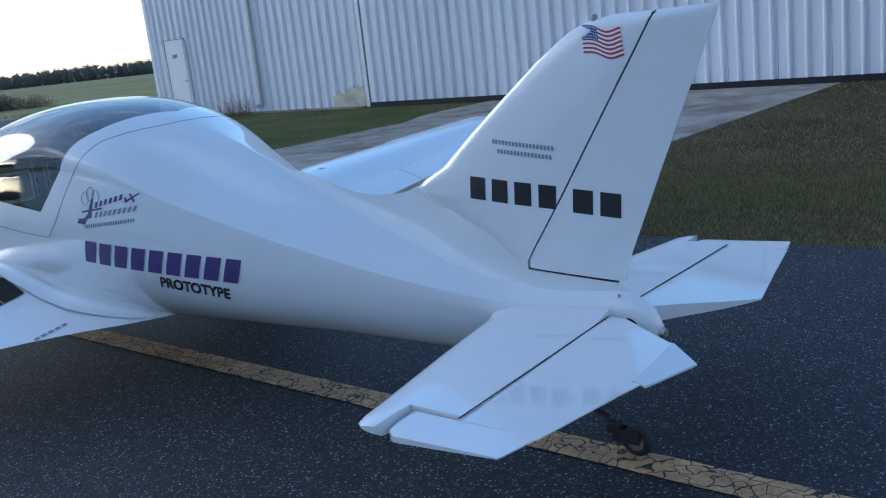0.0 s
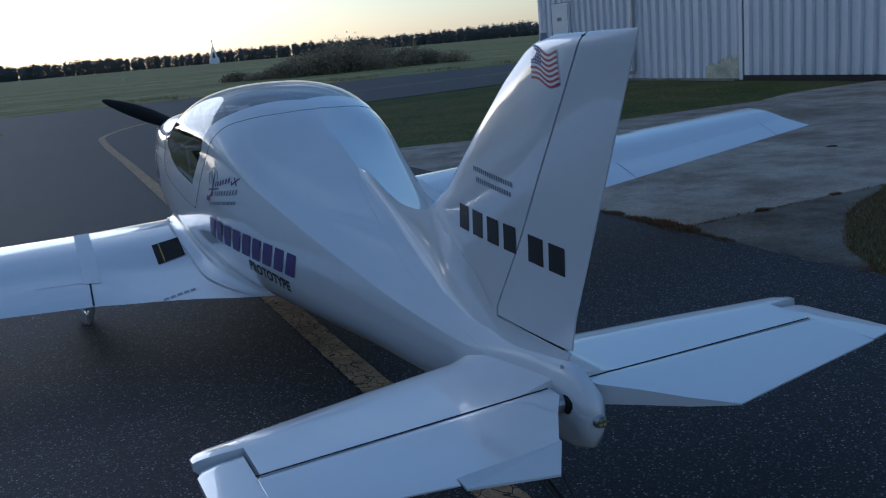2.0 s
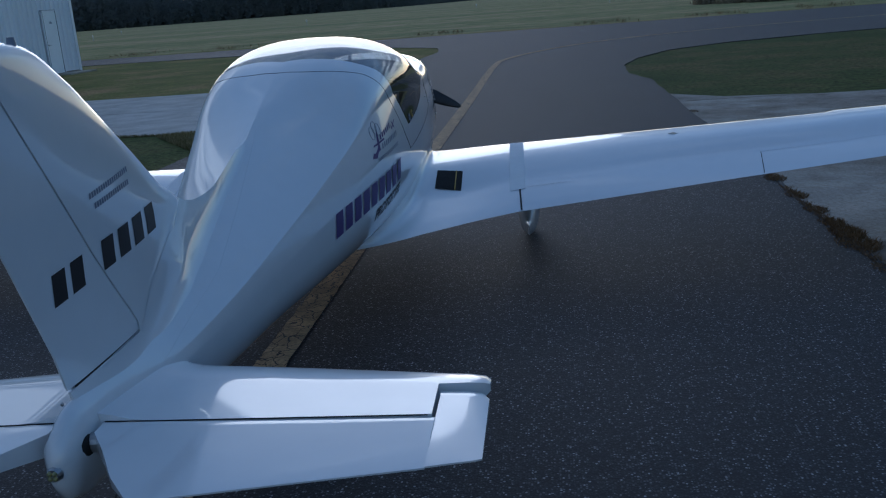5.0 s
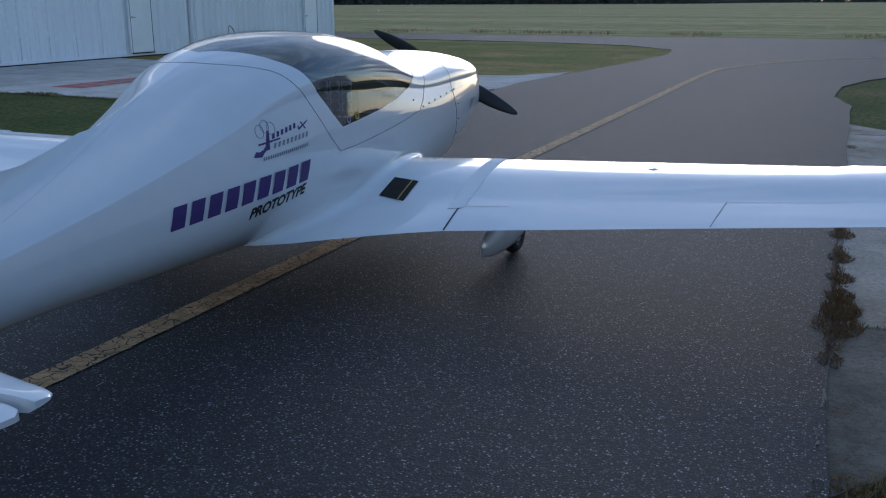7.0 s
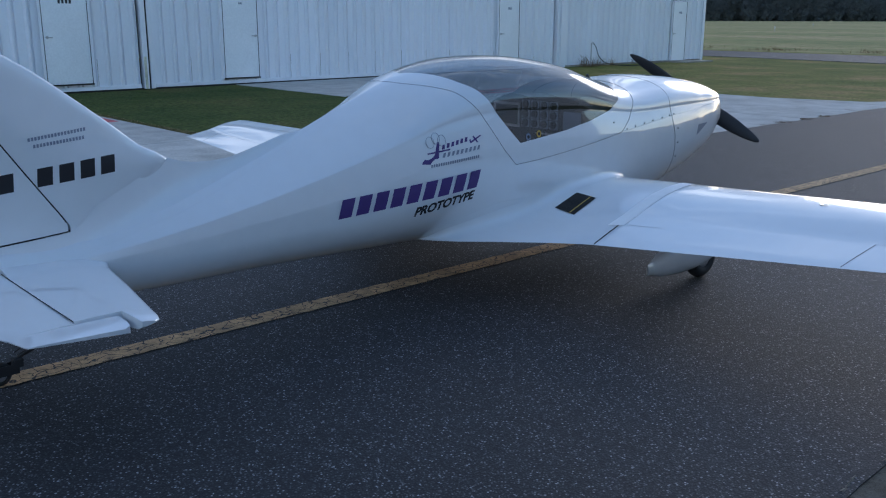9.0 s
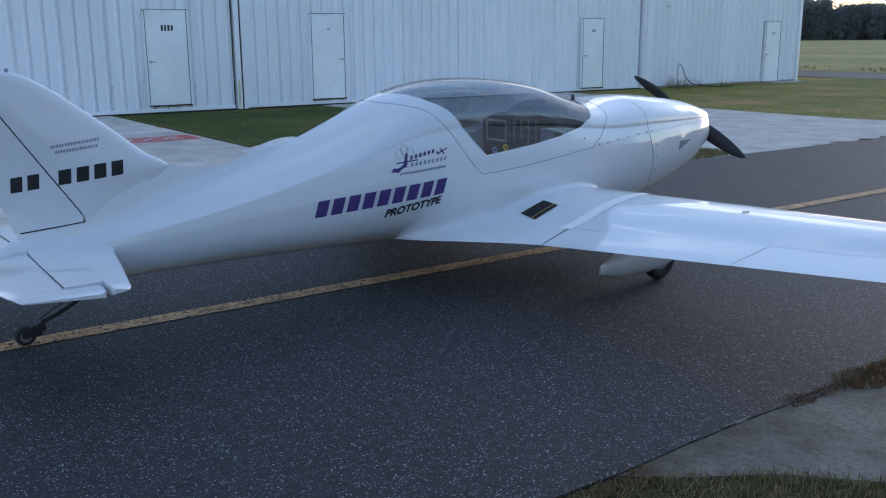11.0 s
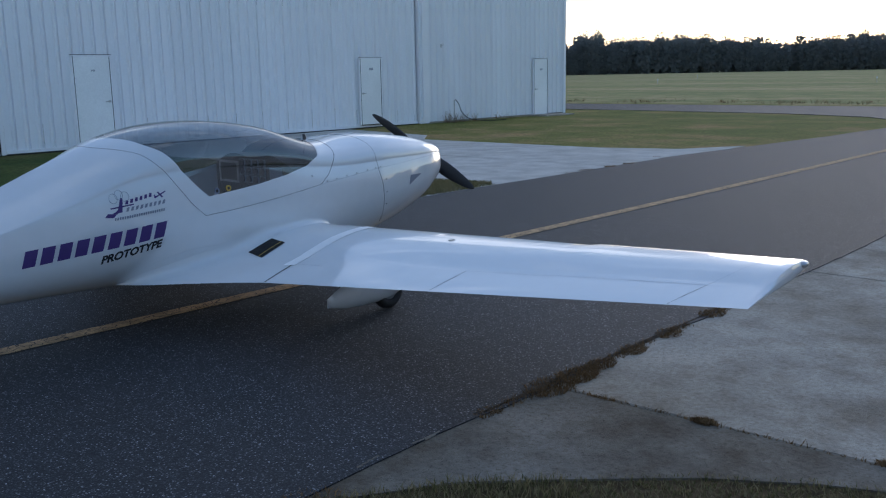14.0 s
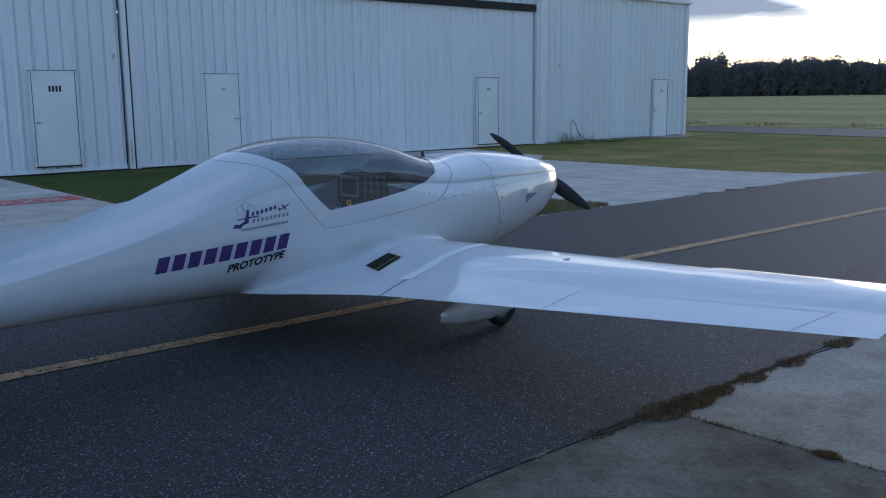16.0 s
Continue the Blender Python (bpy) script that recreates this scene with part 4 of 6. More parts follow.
# stations: y, top, keel, half width, its height, shoulder height, shoulder half width, fullness of the deck, of the belly
STATIONS = np.array([
    (.000, .470, .405, .014, .438, .446, .012, 2, 2), (.012, .496, .375, .030, .436, .450, .028, 2, 2), (.06, .542, .34, .040, .44, .47, .037, 1.9, 2), (.2, .576, .315, .055, .45, .49, .050, 1.6, 2),
    (.55, .63, .292, .112, .465, .515, .103, 1.2, 2.1), (.9, .70, .29, .178, .485, .575, .167, 1.12, 2.2), (1.3, .815, .295, .25, .515, .665, .232, 1.10, 2.2), (1.7, .962, .295, .335, .555, .775, .305, 1.13, 2.3),
    (2.1, 1.125, .29, .425, .62, .90, .38, 1.35, 2.3), (2.4, 1.237, .28, .482, .68, .995, .43, 1.9, 2.3), (2.7, 1.305, .26, .508, .72, 1.035, .462, 2.3, 2.4), (3.1, 1.325, .22, .52, .74, 1.02, .488, 2.5, 2.5),
    (3.5, 1.28, .20, .522, .74, 1.0, .485, 2.5, 2.6), (4.0, 1.14, .22, .505, .75, .95, .465, 2.4, 2.6), (4.65, 1.145, .35, .457, .76, .95, .425, 2.4, 2.4), (5.0, 1.115, .445, .408, .79, .95, .38, 2.3, 2.3),
    (5.3, 1.06, .585, .338, .83, .95, .312, 2.2, 2.2), (5.45, 1.01, .72, .245, .86, .935, .226, 2.1, 2.1), (5.50, .97, .80, .155, .885, .925, .143, 2, 2)])
SLOPES = np.gradient(STATIONS[:, 1:], STATIONS[:, 0], axis=0)


def section(y):
    """Smoothly run values of the fuselage section at y."""
    s = STATIONS[:, 0]
    y = min(max(y, s[0]), s[-1])
    i = min(max(int(np.searchsorted(s, y)) - 1, 0), len(s) - 2)
    d = s[i + 1] - s[i]
    t = (y - s[i]) / d
    h = (2 * t ** 3 - 3 * t * t + 1, t ** 3 - 2 * t * t + t, -2 * t ** 3 + 3 * t * t, t ** 3 - t * t)
    return h[0] * STATIONS[i, 1:] + h[1] * d * SLOPES[i] + h[2] * STATIONS[i + 1, 1:] + h[3] * d * SLOPES[i + 1]


SHOULDER = 28.0


def skin(y, a, out=0.0):
    """A point of the fuselage skin at station y and angle a (degrees: -90 keel, 0 side, 28 shoulder, 90 top, on to 270)."""
    zt, zb, w, zw, zc, xc, m, nl = section(y)
    left = a > 90
    if left:
        a = 180 - a
    if a < 0:
        c, s = math.cos(radians(a)), -math.sin(radians(a))
        x = (w + out) * max(c, 0) ** (2 / nl)
        z = zw - (zw - zb + out) * s ** (2 / nl)
    elif a < SHOULDER:
        s = a / SHOULDER
        x = w + out + (xc - w) * s ** 1.7
        z = zw + (zc - zw) * s
    else:
        b = radians((a - SHOULDER) / (90 - SHOULDER) * 90)
        x = (xc + out) * max(math.cos(b), 0) ** (2 / m)
        z = zc + (zt - zc + out) * math.sin(b) ** (2 / m)
    return Vector((-x if left else x, y, z))


def angle_at(y, z):
    """The angle on the right-hand side at which the skin has the height z."""
    lo, hi = -90.0, 90.0
    for _ in range(40):
        mid = (lo + hi) / 2
        if skin(y, mid).z < z:
            lo = mid
        else:
            hi = mid
    return (lo + hi) / 2


def angle_off(y, x):
    """The angle on the deck at which the skin lies x from the middle."""
    lo, hi = SHOULDER, 90.0
    for _ in range(40):
        mid = (lo + hi) / 2
        if skin(y, mid).x > x:
            lo = mid
        else:
            hi = mid
    return (lo + hi) / 2


def side(y, z, sgn=1, out=0.002):
    """A point just off the skin on one side (sgn 1 right, -1 left) at y and height z."""
    p = skin(y, angle_at(y, z), out)
    return Vector((p.x * sgn, p.y, p.z))


# edges of the canopy glass as (y, z) on the side, run to the top
REAR = [(2.89, .85), (2.81, .93), (2.72, 1.04), (2.625, 1.16), (2.555, 1.20)]
FRONT = [(2.89, .85), (3.02, .862), (3.28, .89), (3.54, .93), (3.76, .98), (3.87, 1.035), (3.90, 1.08), (3.93, 1.12)]
rear_t = sorted([(angle_at(*p), p[0]) for p in REAR] + [(90.0, 2.41)])
front_t = sorted([(angle_at(*p), p[0]) for p in FRONT] + [(90.0, 4.0)])
LOW = rear_t[0][0]


def fold(a):
    return 180 - a if a > 90 else a


def y_rear(a):
    a = fold(a)
    return float(np.interp(a, [r[0] for r in rear_t], [r[1] for r in rear_t]))


def y_front(a):
    a = fold(a)
    return float(np.interp(a, [r[0] for r in front_t], [r[1] for r in front_t]))


ANG = sorted(set([-90 + 5 * i for i in range(18)] + [SHOULDER, 180 - SHOULDER, 26.5, 29.5, 153.5, 150.5] + [LOW, 180 - LOW] + [round(LOW + (180 - 2 * LOW) * i / 64, 4) for i in range(65)] + [270 - 5 * i for i in range(18)]))


def shell(name, lo, hi, steps, close_lo=False, close_hi=False, mat=GELCOAT, angles=ANG, wrap=True, out=0.0):
    v = []
    for i in range(steps + 1):
        t = i / steps
        for a in angles:
            y0, y1 = lo(a), hi(a)
            v.append(skin(y0 + (y1 - y0) * t, a, out))
    n = len(angles)
    f = grid_faces(steps + 1, n, wrap)
    if close_lo:
        f.append(tuple(range(n))[::-1])
    if close_hi:
        f.append(tuple(range(steps * n, steps * n + n)))
    me = pieces(name, v, f, mat, plane, smooth=True)
    return me


ANG.pop() if abs(ANG[-1] - 270) < 1e-6 else None
aft = shell("fuselage", lambda a: 0.0, y_rear, 90, close_lo=True)
tagged(aft, "glossy white composite fuselage")
cowl = shell("cowling", y_front, lambda a: 5.50, 60, close_hi=True)
tagged(cowl, "glossy white engine cowling and scuttle")
GA = [a for a in ANG if LOW - 1e-6 <= a <= 180 - LOW + 1e-6]
canopy = shell("canopy", y_rear, y_front, 36, mat=GLASS, angles=GA, wrap=False, out=-0.002)
tagged(canopy, "tinted clear acrylic bubble canopy")
canopy.visible_shadow = False


def seam(points, sgn, radius=0.0010, name="panel_seam", mat=DARK):
    return part(name, tube([side(y, z, sgn, 0.0003) for y, z in points], radius, 5), mat, plane)


def run(points, per=10):
    return [(p.x, p.y) for p in smooth_path([(a, b, 0) for a, b in points], per)]


def top_run(pts, per=6):
    """Seam that crosses the top: points of (y, angle) on one side, mirrored."""
    h = [(p.x, p.y) for p in smooth_path([(y, a, 0) for y, a in pts], per)]
    full = h + [(y, 180 - a) for y, a in h[::-1][1:]]
    return [skin(y, a, 0.0003) for y, a in full]


HOOP = [(2.85, .73), (2.80, .78), (2.74, .85), (2.59, 1.06), (2.495, 1.15), (2.425, 1.175)]
part("canopy_seam", tube(top_run([(y, angle_at(y, z)) for y, z in HOOP] + [(2.325, 75), (2.285, 90)]), 0.0012, 5), DARK, plane)
part("cowl_seam", tube(top_run([(4.56, angle_at(4.56, .45)), (4.53, angle_at(4.53, .7)), (4.49, angle_at(4.49, .89)), (4.47, angle_at(4.47, 1.06)), (4.45, 90)]), 0.0013, 5), DARK, plane)
part("windscreen_seam", tube(top_run([(3.86, angle_at(3.86, .835)), (3.97, angle_at(3.97, .92)), (4.05, angle_at(4.05, 1.03)), (4.10, 70), (4.14, 90)]), 0.0016, 5), DARK, plane)
for sg in (1, -1):
    seam(run([(2.85, .73), (3.09, .745), (3.5, .787), (3.86, .832)]), sg, name="canopy_rail_seam")
    seam(run([(3.86, .832), (4.2, .865), (4.49, .89)]), sg, 0.0008, "cowl_rail_seam", GREY_VINYL)
    seam(run([(4.49, .89), (4.9, .915), (5.38, .945)]), sg, 0.0008, "cowl_split_seam", GREY_VINYL)
    for y, z in [(3.78, .90), (3.92, .848), (4.02, .857), (4.13, .868), (4.24, .878), (4.36, .888), (4.46, .896), (4.52, .90), (4.565, .80), (4.57, .70), (4.575, .60)]:
        p = side(y, z, sg, 0.001)
        screw = bmesh.new()
        bmesh.ops.create_icosphere(screw, subdivisions=1, radius=0.007, matrix=Matrix.Translation(p))
        part("screw", screw, METAL, plane)
    # triangular air inlet in the cowl side
    sc = bmesh.new()
    sc.faces.new([sc.verts.new(side(y, z, sg, 0.003)) for y, z in ((4.86, .72), (5.04, .80), (4.88, .80))])
    part("cowl_vent", sc, GREY_VINYL, plane, "dark triangular cowl vent")


# wings ----------------------------------------------------------------
def w_le(x):
    y = 3.95 - (x - 0.55) * 0.050
    if x > 2.9:
        y += 0.045 * min(1, (x - 2.9) / 0.04)
    return y, 0.485 + (x - 0.55) * 0.034


def w_te(x):
    y = float(np.interp(x, (0.2, 0.32, 0.46, 0.6, 0.8, 1.07, 2.0, 4.06), (2.30, 2.34, 2.44, 2.56, 2.70, 2.862, 2.95, 3.13)))
    z = float(np.interp(x, (0.2, 0.46, 1.07, 4.06), (0.33, 0.33, 0.333, 0.523)))
    return y, z


def lean(x):
    """The wings stand a little lower on the left."""
    return 0.022 * x * min(1, max(0, (abs(x) - 0.3) / 0.6))


def airfoil(c, t):
    return 5 * t * (0.2969 * math.sqrt(max(c, 0)) - 0.126 * c - 0.3516 * c ** 2 + 0.2843 * c ** 3 - 0.1036 * c ** 4)


def wing_point(x, c, upper=True, out=0.0):
    """A point of the wing skin at span x and chord share c, 0 at the nose."""
    yl, zl = w_le(abs(x))
    yt, zt = w_te(abs(x))
    ch = yl - yt
    th = airfoil(c, float(np.interp(abs(x), (0.4, 1.1, 4.06), (0.125, 0.14, 0.125)))) * ch
    camber = 0.014 * ch * (1 - (2 * c - 1) ** 2)
    # the surface falls away behind the spar, most of all at the root
    hollow = float(np.interp(abs(x), (0.75, 1.07, 2.4, 4.06), (0.046, 0.014, 0.022, 0.015))) * float(np.interp(c, (0.42, 0.55, 0.66, 0.8, 1.0), (0, 0.55, 1, 0.7, 0)))
    if upper:
        camber -= hollow
    z = zl + (zt - zl) * c + camber + (th if upper else -th) + (out if upper else -out)
    return Vector((x, yl + (yt - yl) * c, z + lean(x)))


CH = [0.5 * (1 - math.cos(math.pi * i / 28)) for i in range(29)]


def wing(sgn):
    xs = [0.2, 0.3, 0.38, 0.46, 0.53, 0.6, 0.7, 0.8, 0.93, 1.07, 1.3, 1.6, 2.0, 2.4, 2.88, 2.94, 3.3, 3.7, 4.0, 4.03, 4.05, 4.06]
    v, rows = [], 0
    for x in xs:
        sh = {4.03: 0.98, 4.05: 0.8, 4.06: 0.35}.get(x, 1.0)
        up = [wing_point(x * sgn, c) for c in CH[::-1]]
        lo = [wing_point(x * sgn, c, False) for c in CH[1:]]
        ring = up + lo
        for p in ring:
            q = p.copy()
            if sh < 1:
                yl, zl = w_le(x)
                yt, zt = w_te(x)
                cl = zl + (zt - zl) * (yl - q.y) / (yl - yt) + lean(q.x)
                q.z = cl + (q.z - cl) * sh
            v.append(q)
        rows += 1
    n = len(CH) * 2 - 1
    f = grid_faces(rows, n, True)
    f.append(tuple(range((rows - 1) * n, rows * n)))
    if sgn < 0:
        f = [q[::-1] for q in f]
    w = pieces("wing", v, f, GELCOAT, plane, smooth=True)
    w.data.set_sharp_from_angle(angle=radians(40))
    tagged(w, "glossy white tapered wing with dihedral")

    def strip(pts, width, mat, name, lift=0.0012, label=""):
        b = bmesh.new()
        for (xa, ca), (xb, cb) in zip(pts, pts[1:]):
            for k in range(12):
                s0, s1 = k / 12, (k + 1) / 12
                p, q = [wing_point((xa + (xb - xa) * s) * sgn, ca + (cb - ca) * s, True, lift) for s in (s0, s1)]
                d = (q - p).normalized()
                o = Vector((d.y, -d.x, 0)) * width / 2
                fs = [p - o, p + o, q + o, q - o]
                if abs(xb - xa) < 0.05:
                    at = [(xa + (xb - xa) * t, ca + (cb - ca) * t) for t in (s0, s1)]
                    fs = [wing_point((x + e * width / 2) * sgn, c, True, lift) for (x, c), e in ((at[0], -1), (at[0], 1), (at[1], 1), (at[1], -1))]
                b.faces.new([b.verts.new(r) for r in fs])
        return part(name, b, mat, w, label)

    # aileron and flap joints
    strip([(2.36, 0.985), (2.40, 0.69)], 0.0035, DARK, "aileron_gap")
    strip([(2.40, 0.69), (3.78, 0.69)], 0.0022, GREY_VINYL, "aileron_hinge_line")
    strip([(3.78, 0.69), (3.70, 0.995)], 0.0028, DARK, "aileron_gap")
    strip([(3.78, 0.69), (4.0, 0.06)], 0.001, GREY_VINYL, "tip_joint")
    strip([(1.070, 0.775), (1.080, 0.995)], 0.010, DARK, "wing_joint", label="dark slot between wing panel and stub")
    strip([(1.075, 0.765), (1.33, 0.765)], 0.003, GREY_VINYL, "joint_line")
    # tape over the wing joint
    strip([(1.045, 0.03), (1.058, 0.78)], 0.085, GELCOAT2, "joint_strap", 0.002, "matt white strap over the wing joint")
    # fuel cap
    c = wing_point(1.98 * sgn, 0.27, True, 0.0)
    cap = cylinder((c.x, c.y, c.z - 0.01), (c.x, c.y, c.z + 0.0005), 0.030, seg=20)
    cylinder((c.x, c.y, c.z + 0.0004), (c.x, c.y, c.z + 0.003), 0.010, seg=10, bm=cap)
    part("fuel_cap", cap, METAL, w, "flush metal fuel cap")
    # walkway pad with a yellow thread
    def pad(x0, x1, y0, y1, mat, name, lift, label=""):
        b = bmesh.new()
        k = 6

        def lay(x, y):
            yl, yt = w_le(x)[0], w_te(x)[0]
            return wing_point(x * sgn, (yl - y) / (yl - yt), True, lift)
        g = [[b.verts.new(lay(x0 + (x1 - x0) * i / k, y0 + (y1 - y0) * j / k)) for j in range(k + 1)] for i in range(k + 1)]
        for i in range(k):
            for j in range(k):
                b.faces.new((g[i][j], g[i + 1][j], g[i + 1][j + 1], g[i][j + 1]))
        return part(name, b, mat, w, label)
    inb = 0.595 if sgn > 0 else 0.566
    pad(inb, inb + 0.147, 3.310, 3.108, GRIP, "step_pad", 0.004, "black grip pad on the wing root")
    pad(inb + 0.108, inb + 0.114, 3.310, 3.108, YELLOW_TAPE, "pad_stripe", 0.006, "thin yellow stripe")
    if sgn < 0:
        for i in range(5):
            pad(0.60 + 0.034 * i, 0.625 + 0.034 * i, 2.695, 2.672, GREY_VINYL, "placard_mark", 0.002)
    # wing tip lamp
    t = wing_point(4.055 * sgn, 0.06)
    lamp = bmesh.new()
    bmesh.ops.create_uvsphere(lamp, u_segments=10, v_segments=8, radius=0.022, matrix=Matrix.Translation((t.x, t.y - 0.02, t.z - 0.02)) @ Matrix.Diagonal((1, 1.8, 0.8, 1)))
    part("tip_lamp", lamp, METAL, w, "small tip lamp", smooth=True)
    return w


right_wing, left_wing = wing(1), wing(-1)


def fillet(sgn):
    """Concave fairing between wing root and fuselage side."""
    v = []
    rows = 40
    cols = 10
    for i in range(rows + 1):
        t = i / rows
        y = 2.32 + (3.99 - 2.32) * t
        r = 0.16 * math.sin(math.pi * min(1, t * 0.96 + 0.04)) ** 0.6 * (0.55 + 0.45 * (1 - t)) * float(np.interp(y, (2.3, 2.75, 3.05, 3.35, 3.99), (1, 0.9, 0.52, 0.48, 0.75))) + 0.012
        # wing height near the side
        zt, zb, w, zw = section(y)[:4]
        x = w
        for _ in range(4):
            xe = max(0.21, x)
            yl, yt = w_le(xe)[0], w_te(xe)[0]
            c = min(0.999, max(0.001, (yl - y) / (yl - yt)))
            z = wing_point(xe, c).z
            x = skin(y, angle_at(y, max(zb + 0.01, z))).x
        xo = x + r
        yl, yt = w_le(xo)[0], w_te(xo)[0]
        c = min(1.0, max(0.0, (yl - y) / (yl - yt)))
        a = wing_point(xo, c, True, 0.0006)
        if c >= 1.0:
            a = Vector((w_te(x)[0] and x + 0.002, y, w_te(xo)[1]))
        a.y = y
        zu = z + r * 1.05
        b = side(y, zu, 1, 0.0006)
        m = Vector((x, y, z))
        for j in range(cols + 1):
            s = j / cols
            p = a * (1 - s) ** 2 + m * 2 * s * (1 - s) + b * s * s
            v.append(Vector((p.x * sgn, p.y, p.z)))
    f = grid_faces(rows + 1, cols + 1)
    if sgn < 0:
        f = [q[::-1] for q in f]
    o = pieces("wing_root_fairing", v, f, GELCOAT, plane, smooth=True)
    return tagged(o, "smooth white wing root fairing")


fillet(1), fillet(-1)


# tail -----------------------------------------------------------------
def lens(points, thick, base_z, name, parent, mat=GELCOAT, label="", droop=0.0):
    """A flat tail surface from sections: rows of (x, y_front, y_back, thick_front, thick_back)."""
    cols = 14
    v = []
    for x, y0, y1, t0, t1, z in points:
        x *= 1.0 if x > 0 else 0.976
        top, bot = [], []
        for j in range(cols + 1):
            s = j / cols
            e = 0.5 * (1 - math.cos(math.pi * s))
            y = y0 + (y1 - y0) * e
            h = thick(e, t0, t1)
            top.append((x, y, z + 0.012 * x + h))
            bot.append((x, y, z + 0.012 * x - h))
        v += top + bot[::-1]
    n = (cols + 1) * 2
    f = grid_faces(len(points), n, True)
    f += [tuple(range(n)), tuple(range((len(points) - 1) * n, len(points) * n))[::-1]]
    o = pieces(name, v, f, mat, parent, smooth=True)
    o.data.set_sharp_from_angle(angle=radians(35))
    b = bmesh.new()
    b.from_mesh(o.data)
    bmesh.ops.recalc_face_normals(b, faces=b.faces)
    b.to_mesh(o.data)
    b.free()
    return tagged(o, label) if label else o


def nose_thick(e, t0, t1):
    """Rounded front, near full thickness at the hinge."""
    return t1 * math.sqrt(min(1, e * 3.2)) * (1 - 0.10 * max(0, e - 0.35)) + 0.001


def tip_thick(e, t0, t1):
    """The same nose on a shorter chord."""
    return t1 * math.sqrt(min(1, e * 1.29)) + 0.001


def control(rows, name, parent, z0, label="", up=0.055):
    """A moving tail surface: rows of (x, y_front, y_back, half thickness at the front, y of the full trailing edge)."""
    cols = 14
    v = []
    for x, y0, y1, t0, te in rows:
        x *= 1.0 if x > 0 else 0.976
        top, bot = [], []
        for j in range(cols + 1):
            e = 0.5 * (1 - math.cos(math.pi * j / cols))
            y = y0 + (y1 - y0) * e
            h = t0 * max(0.0, (y - te) / (y0 - te)) ** 0.9 * math.sqrt(min(1.0, 0.72 + 30 * (y0 - y))) + 0.002
            z = z0 + (0.146 - y) * up + 0.012 * x
            top.append((x, y, z + h))
            bot.append((x, y, z - h))
        v += top + bot[::-1]
    n = (cols + 1) * 2
    f = grid_faces(len(rows), n, True)
    f += [tuple(range(n)), tuple(range((len(rows) - 1) * n, len(rows) * n))[::-1]]
    o = pieces(name, v, f, GELCOAT, parent, smooth=True)
    b = bmesh.new()
    b.from_mesh(o.data)
    bmesh.ops.recalc_face_normals(b, faces=b.faces)
    b.to_mesh(o.data)
    b.free()
    o.data.set_sharp_from_angle(angle=radians(35))
    return tagged(o, label) if label else o


def tailplane(sgn):
    z0 = 0.464
    st = lens([(sgn * 0.03, .70, .165, 0, .036, z0 + .020), (sgn * .085, .625, .1635, 0, .034, z0 + .014), (sgn * .125, .592, .1628, 0, .0325, z0 + .005), (sgn * .18, .576, .161, 0, .032, z0), (sgn * .5, .518, .152, 0, .029, z0 + .003), (sgn * .903, .435, .143, 0, .025, z0 + .006)], nose_thick, z0, "stabiliser", plane, label="white fixed stabiliser")
    lens([(sgn * .902, .435, .318, 0, .0245, z0 + .006), (sgn * .98, .420, .320, 0, .0225, z0 + .007), (sgn * 1.022, .405, .324, 0, .018, z0 + .007), (sgn * 1.036, .385, .335, 0, .009, z0 + .007)], tip_thick, z0, "stabiliser_tip", st)
    def front(x):
        return float(np.interp(x, (.03, .12, .5, .903), (.165, .163, .152, .143))) - 0.0022
    inner = [(.062, .10, .032, -.262), (.13, .003, .032, -.248), (.205, -.118, .032, -.233)]
    if sgn > 0:
        inner += [(.250, -.172, .0315, -.224), (.286, -.2165, .031, -.2165)]
    else:
        inner += [(.206, -.130, .032, -.233), (.35, -.138, .0305, -.204), (.508, -.146, .029, -.172), (.509, -.172, .029, -.172)]
    el = control([(sgn * x, front(x), *r) for x, *r in inner + [(.6, -.152, .028, -.152), (.911, -.092, .024, -.092)]], "elevator", plane, z0, "white elevator")
    control([(sgn * x, *r) for x, *r in ((.911, .303, -.092, .0235, -.092), (.985, .300, -.075, .021, -.075), (1.02, .295, -.068, .015, -.068), (1.036, .27, -.06, .007, -.06))], "elevator_horn", el, z0 + .003)
    part("hinge_gap", tube([(sgn * 0.06, .1630, z0 + .0305 + sgn * .0006), (sgn * .5, .1508, z0 + .0295 + sgn * .006), (sgn * .893, .1420, z0 + .0285 + sgn * .0107)], 0.0017, 6), DARK, st, "dark hinge line")
    if sgn < 0:
        tab = bmesh.new()
        q = [(-.202, -.133, z0 + .0255), (-.494, -.149, z0 + .020), (-.486, -.180, z0 + .004), (-.268, -.232, z0 - .002)]
        a = [tab.verts.new(p) for p in q]
        c = [tab.verts.new((x, y, z - .006)) for x, y, z in q]
        tab.faces.new(a)
        tab.faces.new(c[::-1])
        for i in range(4):
            tab.faces.new((a[i], c[i], c[(i + 1) % 4], a[(i + 1) % 4]))
        bmesh.ops.recalc_face_normals(tab, faces=tab.faces)
        part("trim_tab", tab, GELCOAT, el, "white trim tab set slightly down")
    horn = cylinder((sgn * 0.02, .118, z0 - .002), (sgn * 0.07, .118, z0 - .002), 0.026, seg=14)
    part("torque_tube", horn, METAL, el, "bare metal torque tube")
    slot = bmesh.new()
    bmesh.ops.create_uvsphere(slot, u_segments=12, v_segments=8, radius=0.045, matrix=Matrix.Translation((sgn * 0.030, .105, z0 - .004)) @ Matrix.Diagonal((0.45, 0.9, 0.85, 1)))
    part("tube_slot", slot, DARK, plane, smooth=True)


tailplane(1), tailplane(-1)

